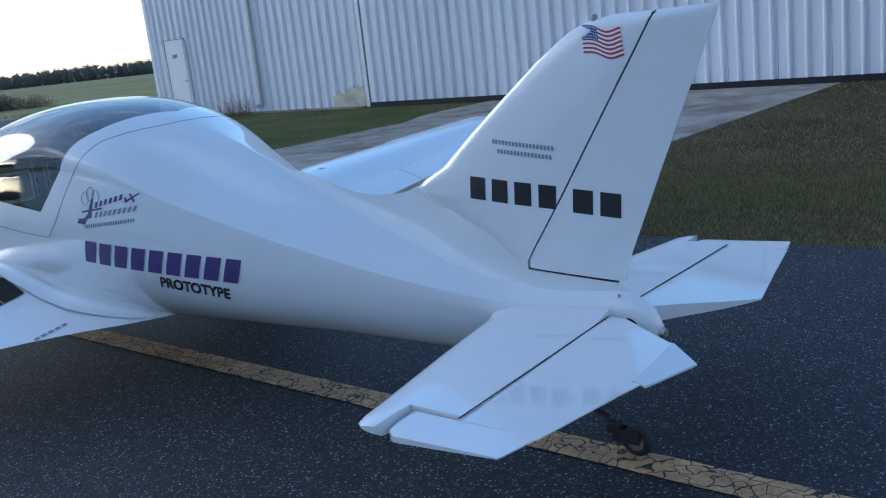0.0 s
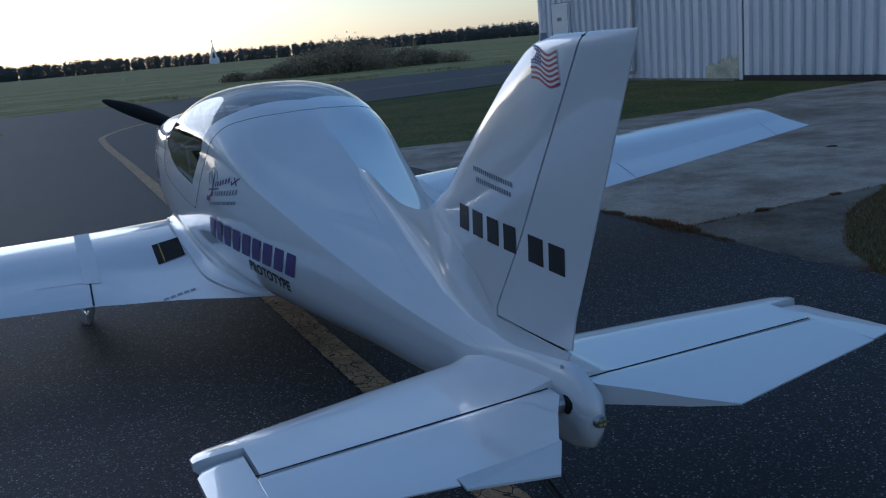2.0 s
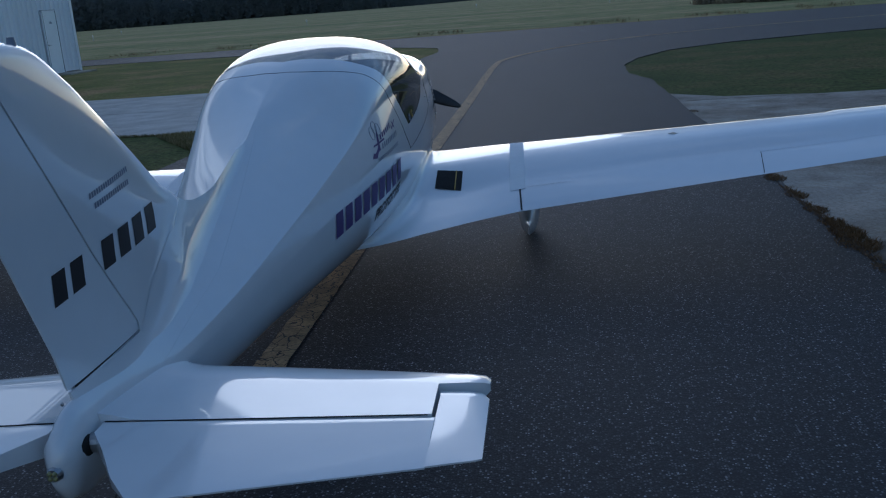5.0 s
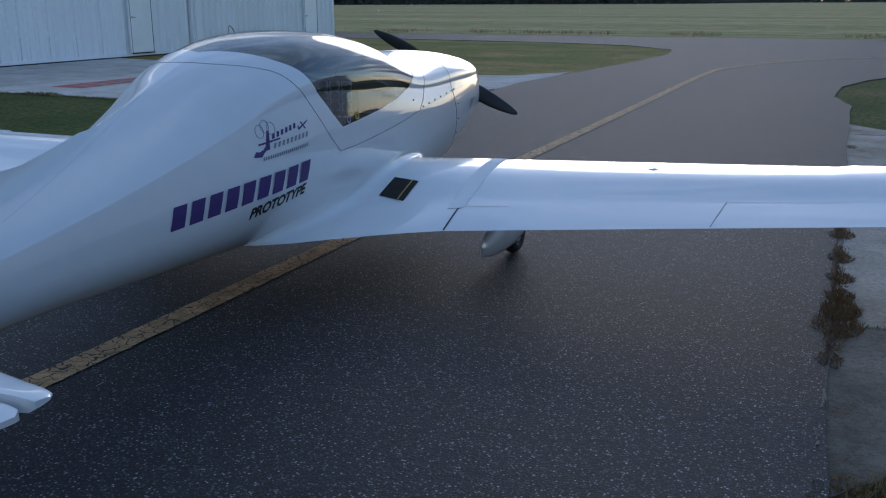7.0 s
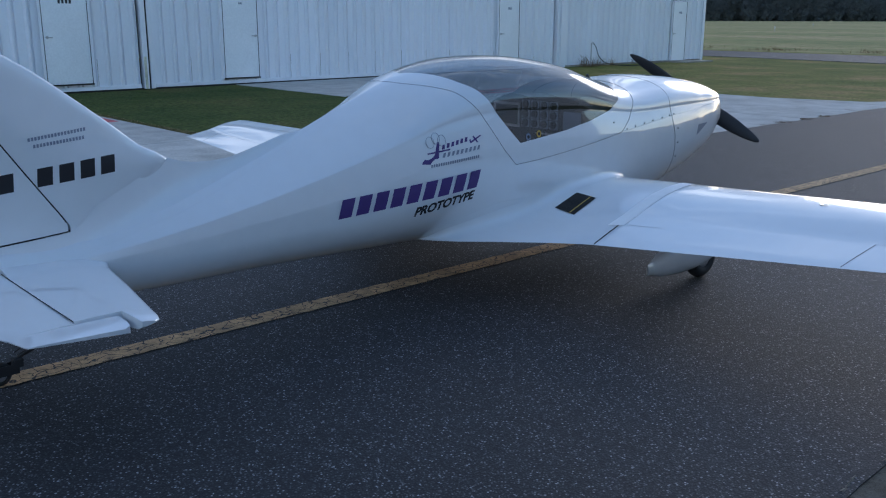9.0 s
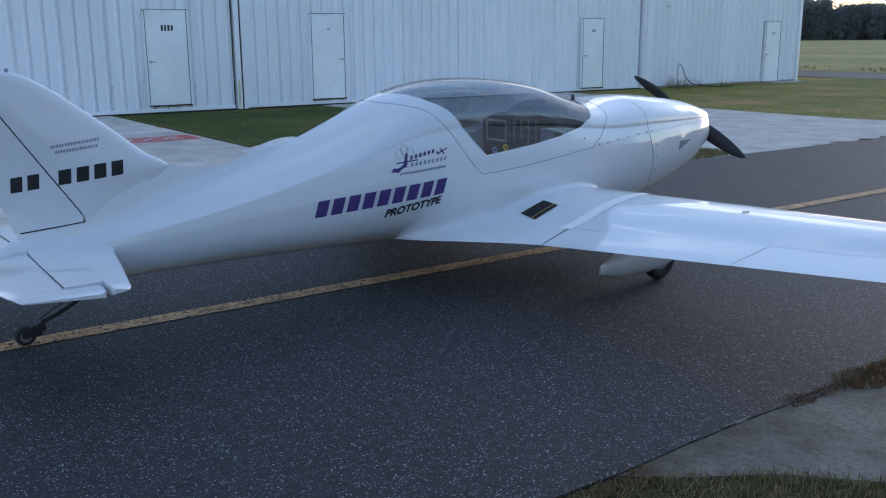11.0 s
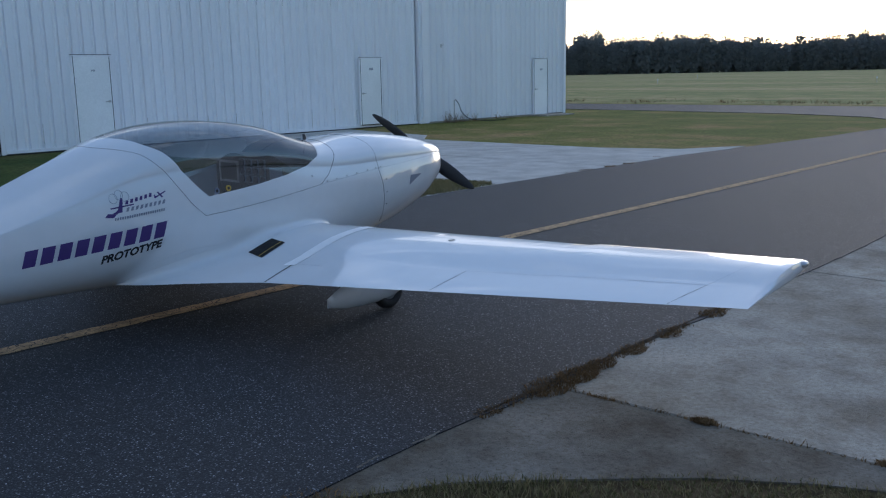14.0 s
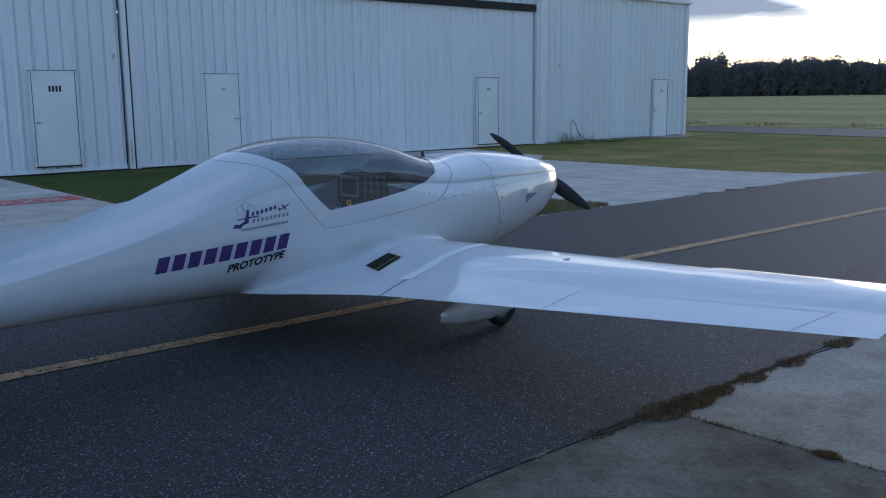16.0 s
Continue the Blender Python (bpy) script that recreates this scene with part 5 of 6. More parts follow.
FIN_LE = [(.58, .60), (.80, .74), (.95, .875), (.975, .905), (.92, .935), (.84, .975), (.66, 1.125), (.40, 1.325), (.27, 1.408), (.20, 1.436), (.12, 1.447)]
FIN_TOP = 1.450


def fin_front(z):
    zs = [p[1] for p in FIN_LE]
    return float(np.interp(z, zs, [p[0] for p in FIN_LE]))


def fin_gap(z):
    return 0.475 + (z - 0.655) * (-0.525 / 0.81)


def fin_back(z):
    return 0.135 + (z - 0.60) * (-0.365 / 0.85)


def fin_half(z):
    return float(np.interp(z, (0.5, 0.65, 0.8, 0.95, 1.45), (0.050, 0.039, 0.035, 0.033, 0.024)))


def fin_side(y, z, sgn, out=0.0):
    """A point of the fin or rudder side at y and height z."""
    yf, yb = fin_front(z), fin_back(z)
    e = min(1, max(0, (yf - y) / (yf - yb)))
    h = fin_half(z)
    k = float(np.interp(z, (0.65, 1.1), (0.35, 0.52)))
    if e < k:
        t = h * math.sqrt(max(0, 1 - (1 - e / k) ** 2)) ** 0.9
    else:
        t = h * (1 - ((e - k) / (1 - k)) ** 1.35 * 0.93)
    return Vector((sgn * (t + out), y, z))


def fin_solid(name, z_rows, front, back, label):
    cols = 18
    v = []
    for z, zz in z_rows:
        for sg in (1, -1):
            r = []
            for j in range(cols + 1):
                e = 0.5 * (1 - math.cos(math.pi * j / cols))
                y = front(z) + (back(z) - front(z)) * e
                p = fin_side(y, z, sg)
                p.z = zz - 0.093 * max(0.0, 0.46 - y) * min(1.0, max(0.0, (0.70 - zz) / 0.06))
                if zz > FIN_TOP - 0.034:
                    p.x *= max(0.12, math.sqrt(max(0, 1 - ((zz - FIN_TOP + 0.034) / 0.034) ** 2)))
                r.append(p)
            v += r if sg > 0 else r[::-1]
    n = (cols + 1) * 2
    f = grid_faces(len(z_rows), n, True)
    f += [tuple(range(n)), tuple(range((len(z_rows) - 1) * n, len(z_rows) * n))[::-1]]
    o = pieces(name, v, f, GELCOAT, plane, smooth=True)
    b = bmesh.new()
    b.from_mesh(o.data)
    bmesh.ops.recalc_face_normals(b, faces=b.faces)
    b.to_mesh(o.data)
    b.free()
    o.data.set_sharp_from_angle(angle=radians(38))
    return tagged(o, label)


zs = [0.50, 0.56, 0.60, 0.624, 0.6265, 0.655, 0.70, 0.76, 0.82, 0.845, 0.86, 0.875, 0.90, 0.935, 0.975, 1.03, 1.1, 1.18, 1.26, 1.325, 1.38, 1.41, 1.42, 1.43, 1.438, 1.444, 1.448, 1.450]
fin = fin_solid("fin", [(z, z) for z in zs], fin_front, lambda z: fin_back(z) + 0.004 if z < 0.625 else fin_gap(max(z, 0.66)) + 0.004, "white swept fin blended into the fuselage")
rudder = fin_solid("rudder", [(z, z) for z in [0.6325, 0.64, 0.66, 0.7, 0.8, 0.9, 1.0, 1.1, 1.2, 1.3, 1.4, 1.416, 1.424, 1.432, 1.438, 1.444, 1.448, 1.450]], lambda z: fin_gap(max(z, 0.665)) - 0.004, lambda z: fin_back(z), "white rudder")
web = bmesh.new()
prev = None
for z in (1.444, 1.40, 1.30, 1.2, 1.1, 1.0, 0.9, 0.8, 0.72, 0.668):
    hw = fin_side(fin_gap(z), z, 1).x * 0.70
    row = [web.verts.new((hw * a, fin_gap(z) + c, z)) for a, c in ((1, .006), (1, -.006), (-1, -.006), (-1, .006))]
    if prev:
        for k in range(4):
            web.faces.new((prev[k], prev[(k + 1) % 4], row[(k + 1) % 4], row[k]))
    prev = row
part("rudder_gap", web, DARK, fin, "dark rudder hinge gap")
foot = bmesh.new()
prev = None
for y in (0.475, 0.42, 0.36, 0.30, 0.24, 0.18, 0.15):
    hw = fin_side(y, 0.627, 1).x * 0.80
    zc = 0.6285 - 0.093 * max(0.0, 0.46 - y)
    row = [foot.verts.new((hw * a, y, zc + c)) for a, c in ((1, .006), (1, -.006), (-1, -.006), (-1, .006))]
    if prev:
        for k in range(4):
            foot.faces.new((prev[k], prev[(k + 1) % 4], row[(k + 1) % 4], row[k]))
    prev = row
part("rudder_foot_gap", foot, DARK, fin)
kn = cylinder((0, .17, 1.436), (0, .17, 1.456), 0.011, 0.008, 12)
part("fin_lamp", kn, GREY_VINYL, fin, "small lamp on the fin tip")


def tail_fillet(sgn):
    """Dorsal fairing: a sharp ridge off the rear deck that runs up into the fin."""
    v = []
    rows, cols = 44, 8
    for i in range(rows + 1):
        y = 0.14 + (1.98 - 0.14) * i / rows
        zt = section(y)[0]
        if y > 0.97:
            a = Vector((0.0, y, max(zt + 0.001, float(np.interp(y, (0.97, 1.0, 1.04, 1.09, 1.15, 1.22, 1.3, 1.45, 1.6, 1.98), (0.908, 0.893, 0.880, 0.871, 0.867, 0.867, 0.873, 0.912, 0.957, 1.0))))))
            d = float(np.interp(y, (0.97, 1.3, 1.7, 1.98), (0.105, 0.075, 0.036, 0.004)))
            p_in = 0.012
        else:
            za = zt + float(np.interp(y, (0.14, 0.42, 0.50, 0.60, 0.97), (0.012, 0.002, 0.012, 0.09, 0.19)))
            a = fin_side(min(y, fin_front(za) - 0.001), za, 1, 0.0008)
            d = float(np.interp(y, (0.14, 0.4, 0.97), (0.055, 0.085, 0.105)))
            a.x *= min(1.0, (0.97 - y) / 0.16)
            p_in = a.x + 0.006 + 0.006 * min(1.0, max(0.0, (y - 0.6) / 0.37))
        b = skin(y, angle_off(y, d), 0.0008)
        m = Vector((p_in, y, b.z + (zt - b.z) * 0.28))
        for j in range(cols + 1):
            s = j / cols
            p = a * (1 - s) ** 2 + m * 2 * s * (1 - s) + b * s * s
            v.append(Vector((p.x * sgn, p.y, p.z)))
    f = grid_faces(rows + 1, cols + 1)
    if sgn < 0:
        f = [q[::-1] for q in f]
    return pieces("fin_fairing", v, f, GELCOAT, plane, smooth=True)


tail_fillet(1), tail_fillet(-1)

tl = cylinder((0, 0.004, .438), (0, -0.010, .438), 0.021, 0.016, 16)
lamp = part("tail_lamp", tl, METAL, plane, "round clear tail lamp")
for i in range(4):
    a = math.pi / 4 + i * math.pi / 2
    d = bmesh.new()
    bmesh.ops.create_uvsphere(d, u_segments=8, v_segments=6, radius=0.0065, matrix=Matrix.Translation((0.009 * math.cos(a), -0.010, .438 + 0.009 * math.sin(a))))
    part("diode", d, LENS_AMBER, lamp)
part("deck_screw", cylinder((-0.026, .135, .556), (-0.029, .133, .562), 0.005, seg=8), METAL, plane)


# undercarriage -------------------------------------------------------------
def main_wheel(sgn):
    x = sgn * 1.105
    dz = -0.018
    v = []
    seg = 20
    prof = [(3.35, .150, .005, .030), (3.40, .150, .026, .045), (3.5, .150, .050, .078), (3.65, .155, .066, .105), (3.8, .162, .074, .120), (3.92, .168, .072, .122), (4.02, .172, .062, .108), (4.09, .176, .044, .078), (4.125, .178, .015, .03)]
    for y, z, hw, hh in prof:
        z = 0.118 + (y - 3.30) * 0.105
        hh *= 1.18
        for k in range(seg):
            a = 2 * math.pi * k / seg
            zz = z + hh * math.sin(a) * (0.95 if math.sin(a) > 0 else 0.85)
            v.append((x + hw * math.cos(a), y, zz))
    f = grid_faces(len(prof), seg, True) + [tuple(range(seg)), tuple(range((len(prof) - 1) * seg, len(prof) * seg))[::-1]]
    pant = pieces("wheel_spat", v, f, GELCOAT, plane, smooth=True)
    tagged(pant, "white teardrop wheel spat")
    w = bmesh.new()
    R, r = 0.098, 0.040
    nu, nv = 28, 12
    g = [[w.verts.new((x + r * math.sin(b) * 1.05, 3.91 + (R + r * math.cos(b)) * math.cos(a), 0.138 + dz + (R + r * math.cos(b)) * math.sin(a))) for b in [2 * math.pi * j / nv for j in range(nv)]] for a in [2 * math.pi * i / nu for i in range(nu)]]
    for i in range(nu):
        for j in range(nv):
            w.faces.new((g[i][j], g[(i + 1) % nu][j], g[(i + 1) % nu][(j + 1) % nv], g[i][(j + 1) % nv]))
    t = part("tyre", w, RUBBER, plane, "black tyre under the spat", smooth=True)
    part("wheel_hub", cylinder((x - 0.035, 3.90, .138 + dz), (x + 0.035, 3.90, .138 + dz), 0.065, seg=20), METAL, plane)
    leg = bmesh.new()
    pts = [(sgn * 1.0, 3.72, .50), (sgn * 1.045, 3.76, .36), (sgn * 1.085, 3.80, .20)]
    tube(pts, 0.028, 10, leg)
    part("gear_leg", leg, GELCOAT, plane, "white gear leg", smooth=True)


main_wheel(1), main_wheel(-1)
tw = bmesh.new()
R, r = 0.040, 0.016
g = [[tw.verts.new((r * math.sin(b) * 1.1, 0.118 + (R + r * math.cos(b)) * math.cos(a), 0.038 + (R + r * math.cos(b)) * math.sin(a))) for b in [2 * math.pi * j / 10 for j in range(10)]] for a in [2 * math.pi * i / 22 for i in range(22)]]
for i in range(22):
    for j in range(10):
        tw.faces.new((g[i][j], g[(i + 1) % 22][j], g[(i + 1) % 22][(j + 1) % 10], g[i][(j + 1) % 10]))
tailwheel = part("tailwheel", tw, RUBBER, plane, "small black solid tailwheel", smooth=True)
rim = cylinder((-0.015, .118, .038), (0.015, .118, .038), 0.032, seg=18)
part("rim", rim, METAL, tailwheel, "pale metal rim")
part("hub", cylinder((-0.02, .118, .038), (0.02, .118, .038), 0.012, seg=12), BLACK_PAINT, tailwheel)
fork = bmesh.new()
for s in (-1, 1):
    box(s * 0.021, .10, .030, s * 0.026, .20, .075, 0.002, bm=fork)
box(-0.026, .178, .055, 0.026, .222, .098, 0.008, bm=fork)
part("tailwheel_fork", fork, BLACK_PAINT, plane)
part("tailwheel_spring", tube(smooth_path([(0, .205, .10), (0, .30, .135), (0, .42, .20), (0, .56, .31)], 5), 0.012, 8), BLACK_PAINT, plane, "dark leaf spring of the tailwheel", smooth=True)
part("steering_spring", tube([(0.03, .20, .11), (0.05, .36, .19), (0.045, .52, .30)], 0.003, 6), BLACK_PAINT, plane)
part("steering_spring", tube([(-0.03, .20, .11), (-0.05, .36, .19), (-0.045, .52, .30)], 0.003, 6), BLACK_PAINT, plane)
part("exhaust", tube([(0.10, 4.55, .45), (0.11, 4.50, .36), (0.12, 4.40, .31)], 0.024, 12), DARK, plane, "dark exhaust stub")

# propeller -------------------------------------------------------------------
prop = thing("propeller", "", "")
prop.parent = plane
prop.matrix_basis = pose(-0.05, 5.515, .935)
PANG = radians(151)
spin = bmesh.new()
bmesh.ops.create_uvsphere(spin, u_segments=20, v_segments=12, radius=0.085, matrix=Matrix.Translation((0, -0.01, 0)) @ Matrix.Diagonal((1, 1.1, 1, 1)))
part("hub", spin, GELCOAT, prop, "white rounded hub", smooth=True)
for k in range(2):
    ang = PANG + k * math.pi
    prof = [(0.04, .028, .024, 50), (0.12, .044, .020, 42), (0.22, .058, .016, 33), (0.34, .061, .012, 26), (0.46, .054, .009, 21), (0.56, .042, .007, 18), (0.63, .029, .005, 16), (0.672, .017, .004, 15), (0.69, .006, .003, 15)]
    v = []
    for r, c, t, tw_ in prof:
        for j in range(12):
            b = 2 * math.pi * j / 12
            u = c * math.cos(b) + 0.030 * (r / 0.68) ** 2
            q = t * math.sin(b)
            a = radians(tw_)
            lx = r
            ly = u * math.sin(a) + q * math.cos(a)
            lz = u * math.cos(a) - q * math.sin(a)
            v.append((lx * math.cos(ang) - lz * math.sin(ang), ly, lx * math.sin(ang) + lz * math.cos(ang)))
    f = grid_faces(len(prof), 12, True) + [tuple(range(12)), tuple(range((len(prof) - 1) * 12, len(prof) * 12))[::-1]]
    bl = pieces("blade", v, f, BLACK_PAINT, prop, smooth=True)
    b = bmesh.new()
    b.from_mesh(bl.data)
    bmesh.ops.recalc_face_normals(b, faces=b.faces)
    b.to_mesh(bl.data)
    b.free()
    tagged(bl, "dark scimitar propeller blade")


# cockpit ---------------------------------------------------------------------
tagged(shell("cockpit_lining", lambda a: 2.2, lambda a: 4.1, 24, mat=INTERIOR, out=-0.012, angles=[a for a in ANG if a <= angle_at(3.0, 0.843)], wrap=False), "dark cockpit side lining")
tagged(shell("cockpit_lining", lambda a: 2.2, lambda a: 4.1, 24, mat=INTERIOR, out=-0.012, angles=[a for a in ANG if a >= 180 - angle_at(3.0, 0.843)], wrap=False), "dark cockpit side lining")
tagged(shell("headliner", lambda a: 1.9, lambda a: y_rear(a) - 0.03, 10, mat=INTERIOR, out=-0.012, angles=GA, wrap=False), "dark lining behind the seats")
part("cockpit_floor", box(-0.30, 2.75, 0.36, 0.30, 3.95, 0.38), INTERIOR, plane)
part("rear_bulkhead", box(-0.27, 2.20, 0.46, 0.27, 2.23, 0.96), INTERIOR, plane)
for s in (-1, 1):
    sb = bmesh.new()
    box(-0.19, -0.05, 0.0, 0.19, 0.05, 0.50, 0.03, bm=sb)
    bmesh.ops.transform(sb, matrix=pose(s * 0.215, 2.62, 0.44, 14, 0, 0), verts=sb.verts)
    part("seat_back", sb, SEAT, plane, "dark upholstered seat back")
    part("seat_cushion", box(s * 0.215 - 0.19, 2.62, 0.38, s * 0.215 + 0.19, 3.10, 0.47, 0.03), SEAT, plane)
# instrument panel facing the seats, with a hooded top of two humps
PY = 3.62
ip = bmesh.new()
outline = []
for i in range(41):
    x = -0.46 + 0.92 * i / 40
    hump = 0.035 * math.exp(-((x + 0.24) / 0.14) ** 2) + 0.030 * math.exp(-((x - 0.22) / 0.15) ** 2)
    outline.append((x, 1.02 + hump - 0.055 * (abs(x) / 0.46) ** 4))
lo = [(-0.46, 0.66), (0.46, 0.66)]
ring = [(x, z) for x, z in outline] + [lo[1], lo[0]]
f0 = [ip.verts.new((x, PY, z)) for x, z in ring]
f1 = [ip.verts.new((x, PY + 0.30, z - 0.015)) for x, z in ring]
ip.faces.new(f0)
for i in range(len(ring)):
    ip.faces.new((f0[i], f0[(i + 1) % len(ring)], f1[(i + 1) % len(ring)], f1[i]))
bmesh.ops.recalc_face_normals(ip, faces=ip.faces)
panel = part("instrument_panel", ip, PANEL, plane, "black instrument panel with a humped glareshield")
scr = bmesh.new()
for a, b_, c, d in ((-0.405, 0.825, -0.165, 0.843), (-0.405, 0.972, -0.165, 0.99), (-0.405, 0.843, -0.390, 0.972), (-0.180, 0.843, -0.165, 0.972)):
    box(a, PY - 0.014, b_, c, PY - 0.002, d, 0.002, bm=scr)
part("screen_frame", scr, WORN_WHITE, panel, "pale frame round a dark screen")
part("screen", box(-0.39, PY - 0.008, 0.843, -0.18, PY - 0.003, 0.972), DARK, panel)
for i in range(4):
    for j in range(3):
        x, z = -0.115 + i * 0.082, 0.985 - j * 0.062
        part("gauge_bezel", box(x - 0.036, PY - 0.006, z - 0.028, x + 0.036, PY - 0.002, z + 0.028, 0.003), GREY_VINYL, panel)
        part("gauge", cylinder((x, PY - 0.014, z), (x, PY - 0.004, z), 0.026, seg=16), DARK, panel, "round dark gauge")
part("radio_stack", box(0.215, PY - 0.010, 0.83, 0.36, PY - 0.002, 0.96, 0.003), GREY_VINYL, panel)
sw = bmesh.new()
for i in range(9):
    box(-0.02 + i * 0.042, PY - 0.012, 0.795, 0.006 + i * 0.042, PY - 0.002, 0.806, bm=sw)
part("switch_label", sw, WORN_WHITE, panel, "row of small pale switch labels")
part("scuttle_knob", cylinder((-0.03, 4.16, 1.13), (-0.03, 4.15, 1.165), 0.016, 0.010, 10), BLACK_PAINT, plane, "small dark knob before the windscreen")

# markings --------------------------------------------------------------------
def on_skin(sgn):
    return lambda u, v: side(u, v, sgn, 0.0016)


def on_fin(sgn):
    return lambda u, v: fin_side(u, v, sgn, 0.0012)


def patch(bm_, place, quad, n=3, m=2):
    """A quad of (u, v) corners laid on a surface."""
    g = []
    for i in range(n + 1):
        s = i / n
        row = []
        for j in range(m + 1):
            t = j / m
            u = (quad[0][0] * (1 - s) + quad[1][0] * s) * (1 - t) + (quad[3][0] * (1 - s) + quad[2][0] * s) * t
            v = (quad[0][1] * (1 - s) + quad[1][1] * s) * (1 - t) + (quad[3][1] * (1 - s) + quad[2][1] * s) * t
            row.append(bm_.verts.new(place(u, v)))
        g.append(row)
    for i in range(n):
        for j in range(m):
            bm_.faces.new((g[i][j], g[i + 1][j], g[i + 1][j + 1], g[i][j + 1]))


def bar_row(name, place, p0, p1, h, n, mat, slant, fill=0.84, split=True, parent=None, label="", skip=()):
    """A row of n slanted bars from p0 to p1 (baseline), h high."""
    b = bmesh.new()
    du, dv = (p1[0] - p0[0]) / n, (p1[1] - p0[1]) / n
    for i in range(n):
        if split and fill > 0.7 and i:
            bmesh.ops.recalc_face_normals(b, faces=b.faces)
            part(name, b, mat, parent or plane, label)
            b = bmesh.new()
        if i in skip:
            continue
        u, v = p0[0] + du * (i + (1 - fill) / 2), p0[1] + dv * (i + (1 - fill) / 2)
        parts_ = ((0.06, 0.94),) if split else ((0, 1),)
        for a, c in parts_:
            ua, va = u + du * fill * a, v + dv * fill * a
            ub, vb = u + du * fill * c, v + dv * fill * c
            patch(b, place, [(ua, va), (ub, vb), (ub + slant, vb + h), (ua + slant, va + h)])
    bmesh.ops.recalc_face_normals(b, faces=b.faces)
    return part(name, b, mat, parent or plane, label)


def lettering(name, text, place, origin, along, height, mat, parent, shear=0.0, bold=0.0, label="", squeeze=1.0):
    """Words in the built-in font, laid on a surface; along is the (u, v) run of the baseline."""
    cu = bpy.data.curves.new(name, 'FONT')
    cu.body, cu.size, cu.shear, cu.offset = text, 1.0, shear, bold
    ob = bpy.data.objects.new(name, cu)
    scene.collection.objects.link(ob)
    me = bpy.data.meshes.new_from_object(ob.evaluated_get(bpy.context.evaluated_depsgraph_get()))
    bpy.data.objects.remove(ob)
    w = max(v.co.x for v in me.vertices) or 1
    for v in me.vertices:
        s, t = v.co.x / w, v.co.y / 0.70
        v.co = place(origin[0] + along[0] * s, origin[1] + along[1] * s + height * t)
    me.materials.clear()
    me.materials.append(mat)
    o = new(name, me)
    if parent:
        o.parent = parent
    return tagged(o, label) if label else o


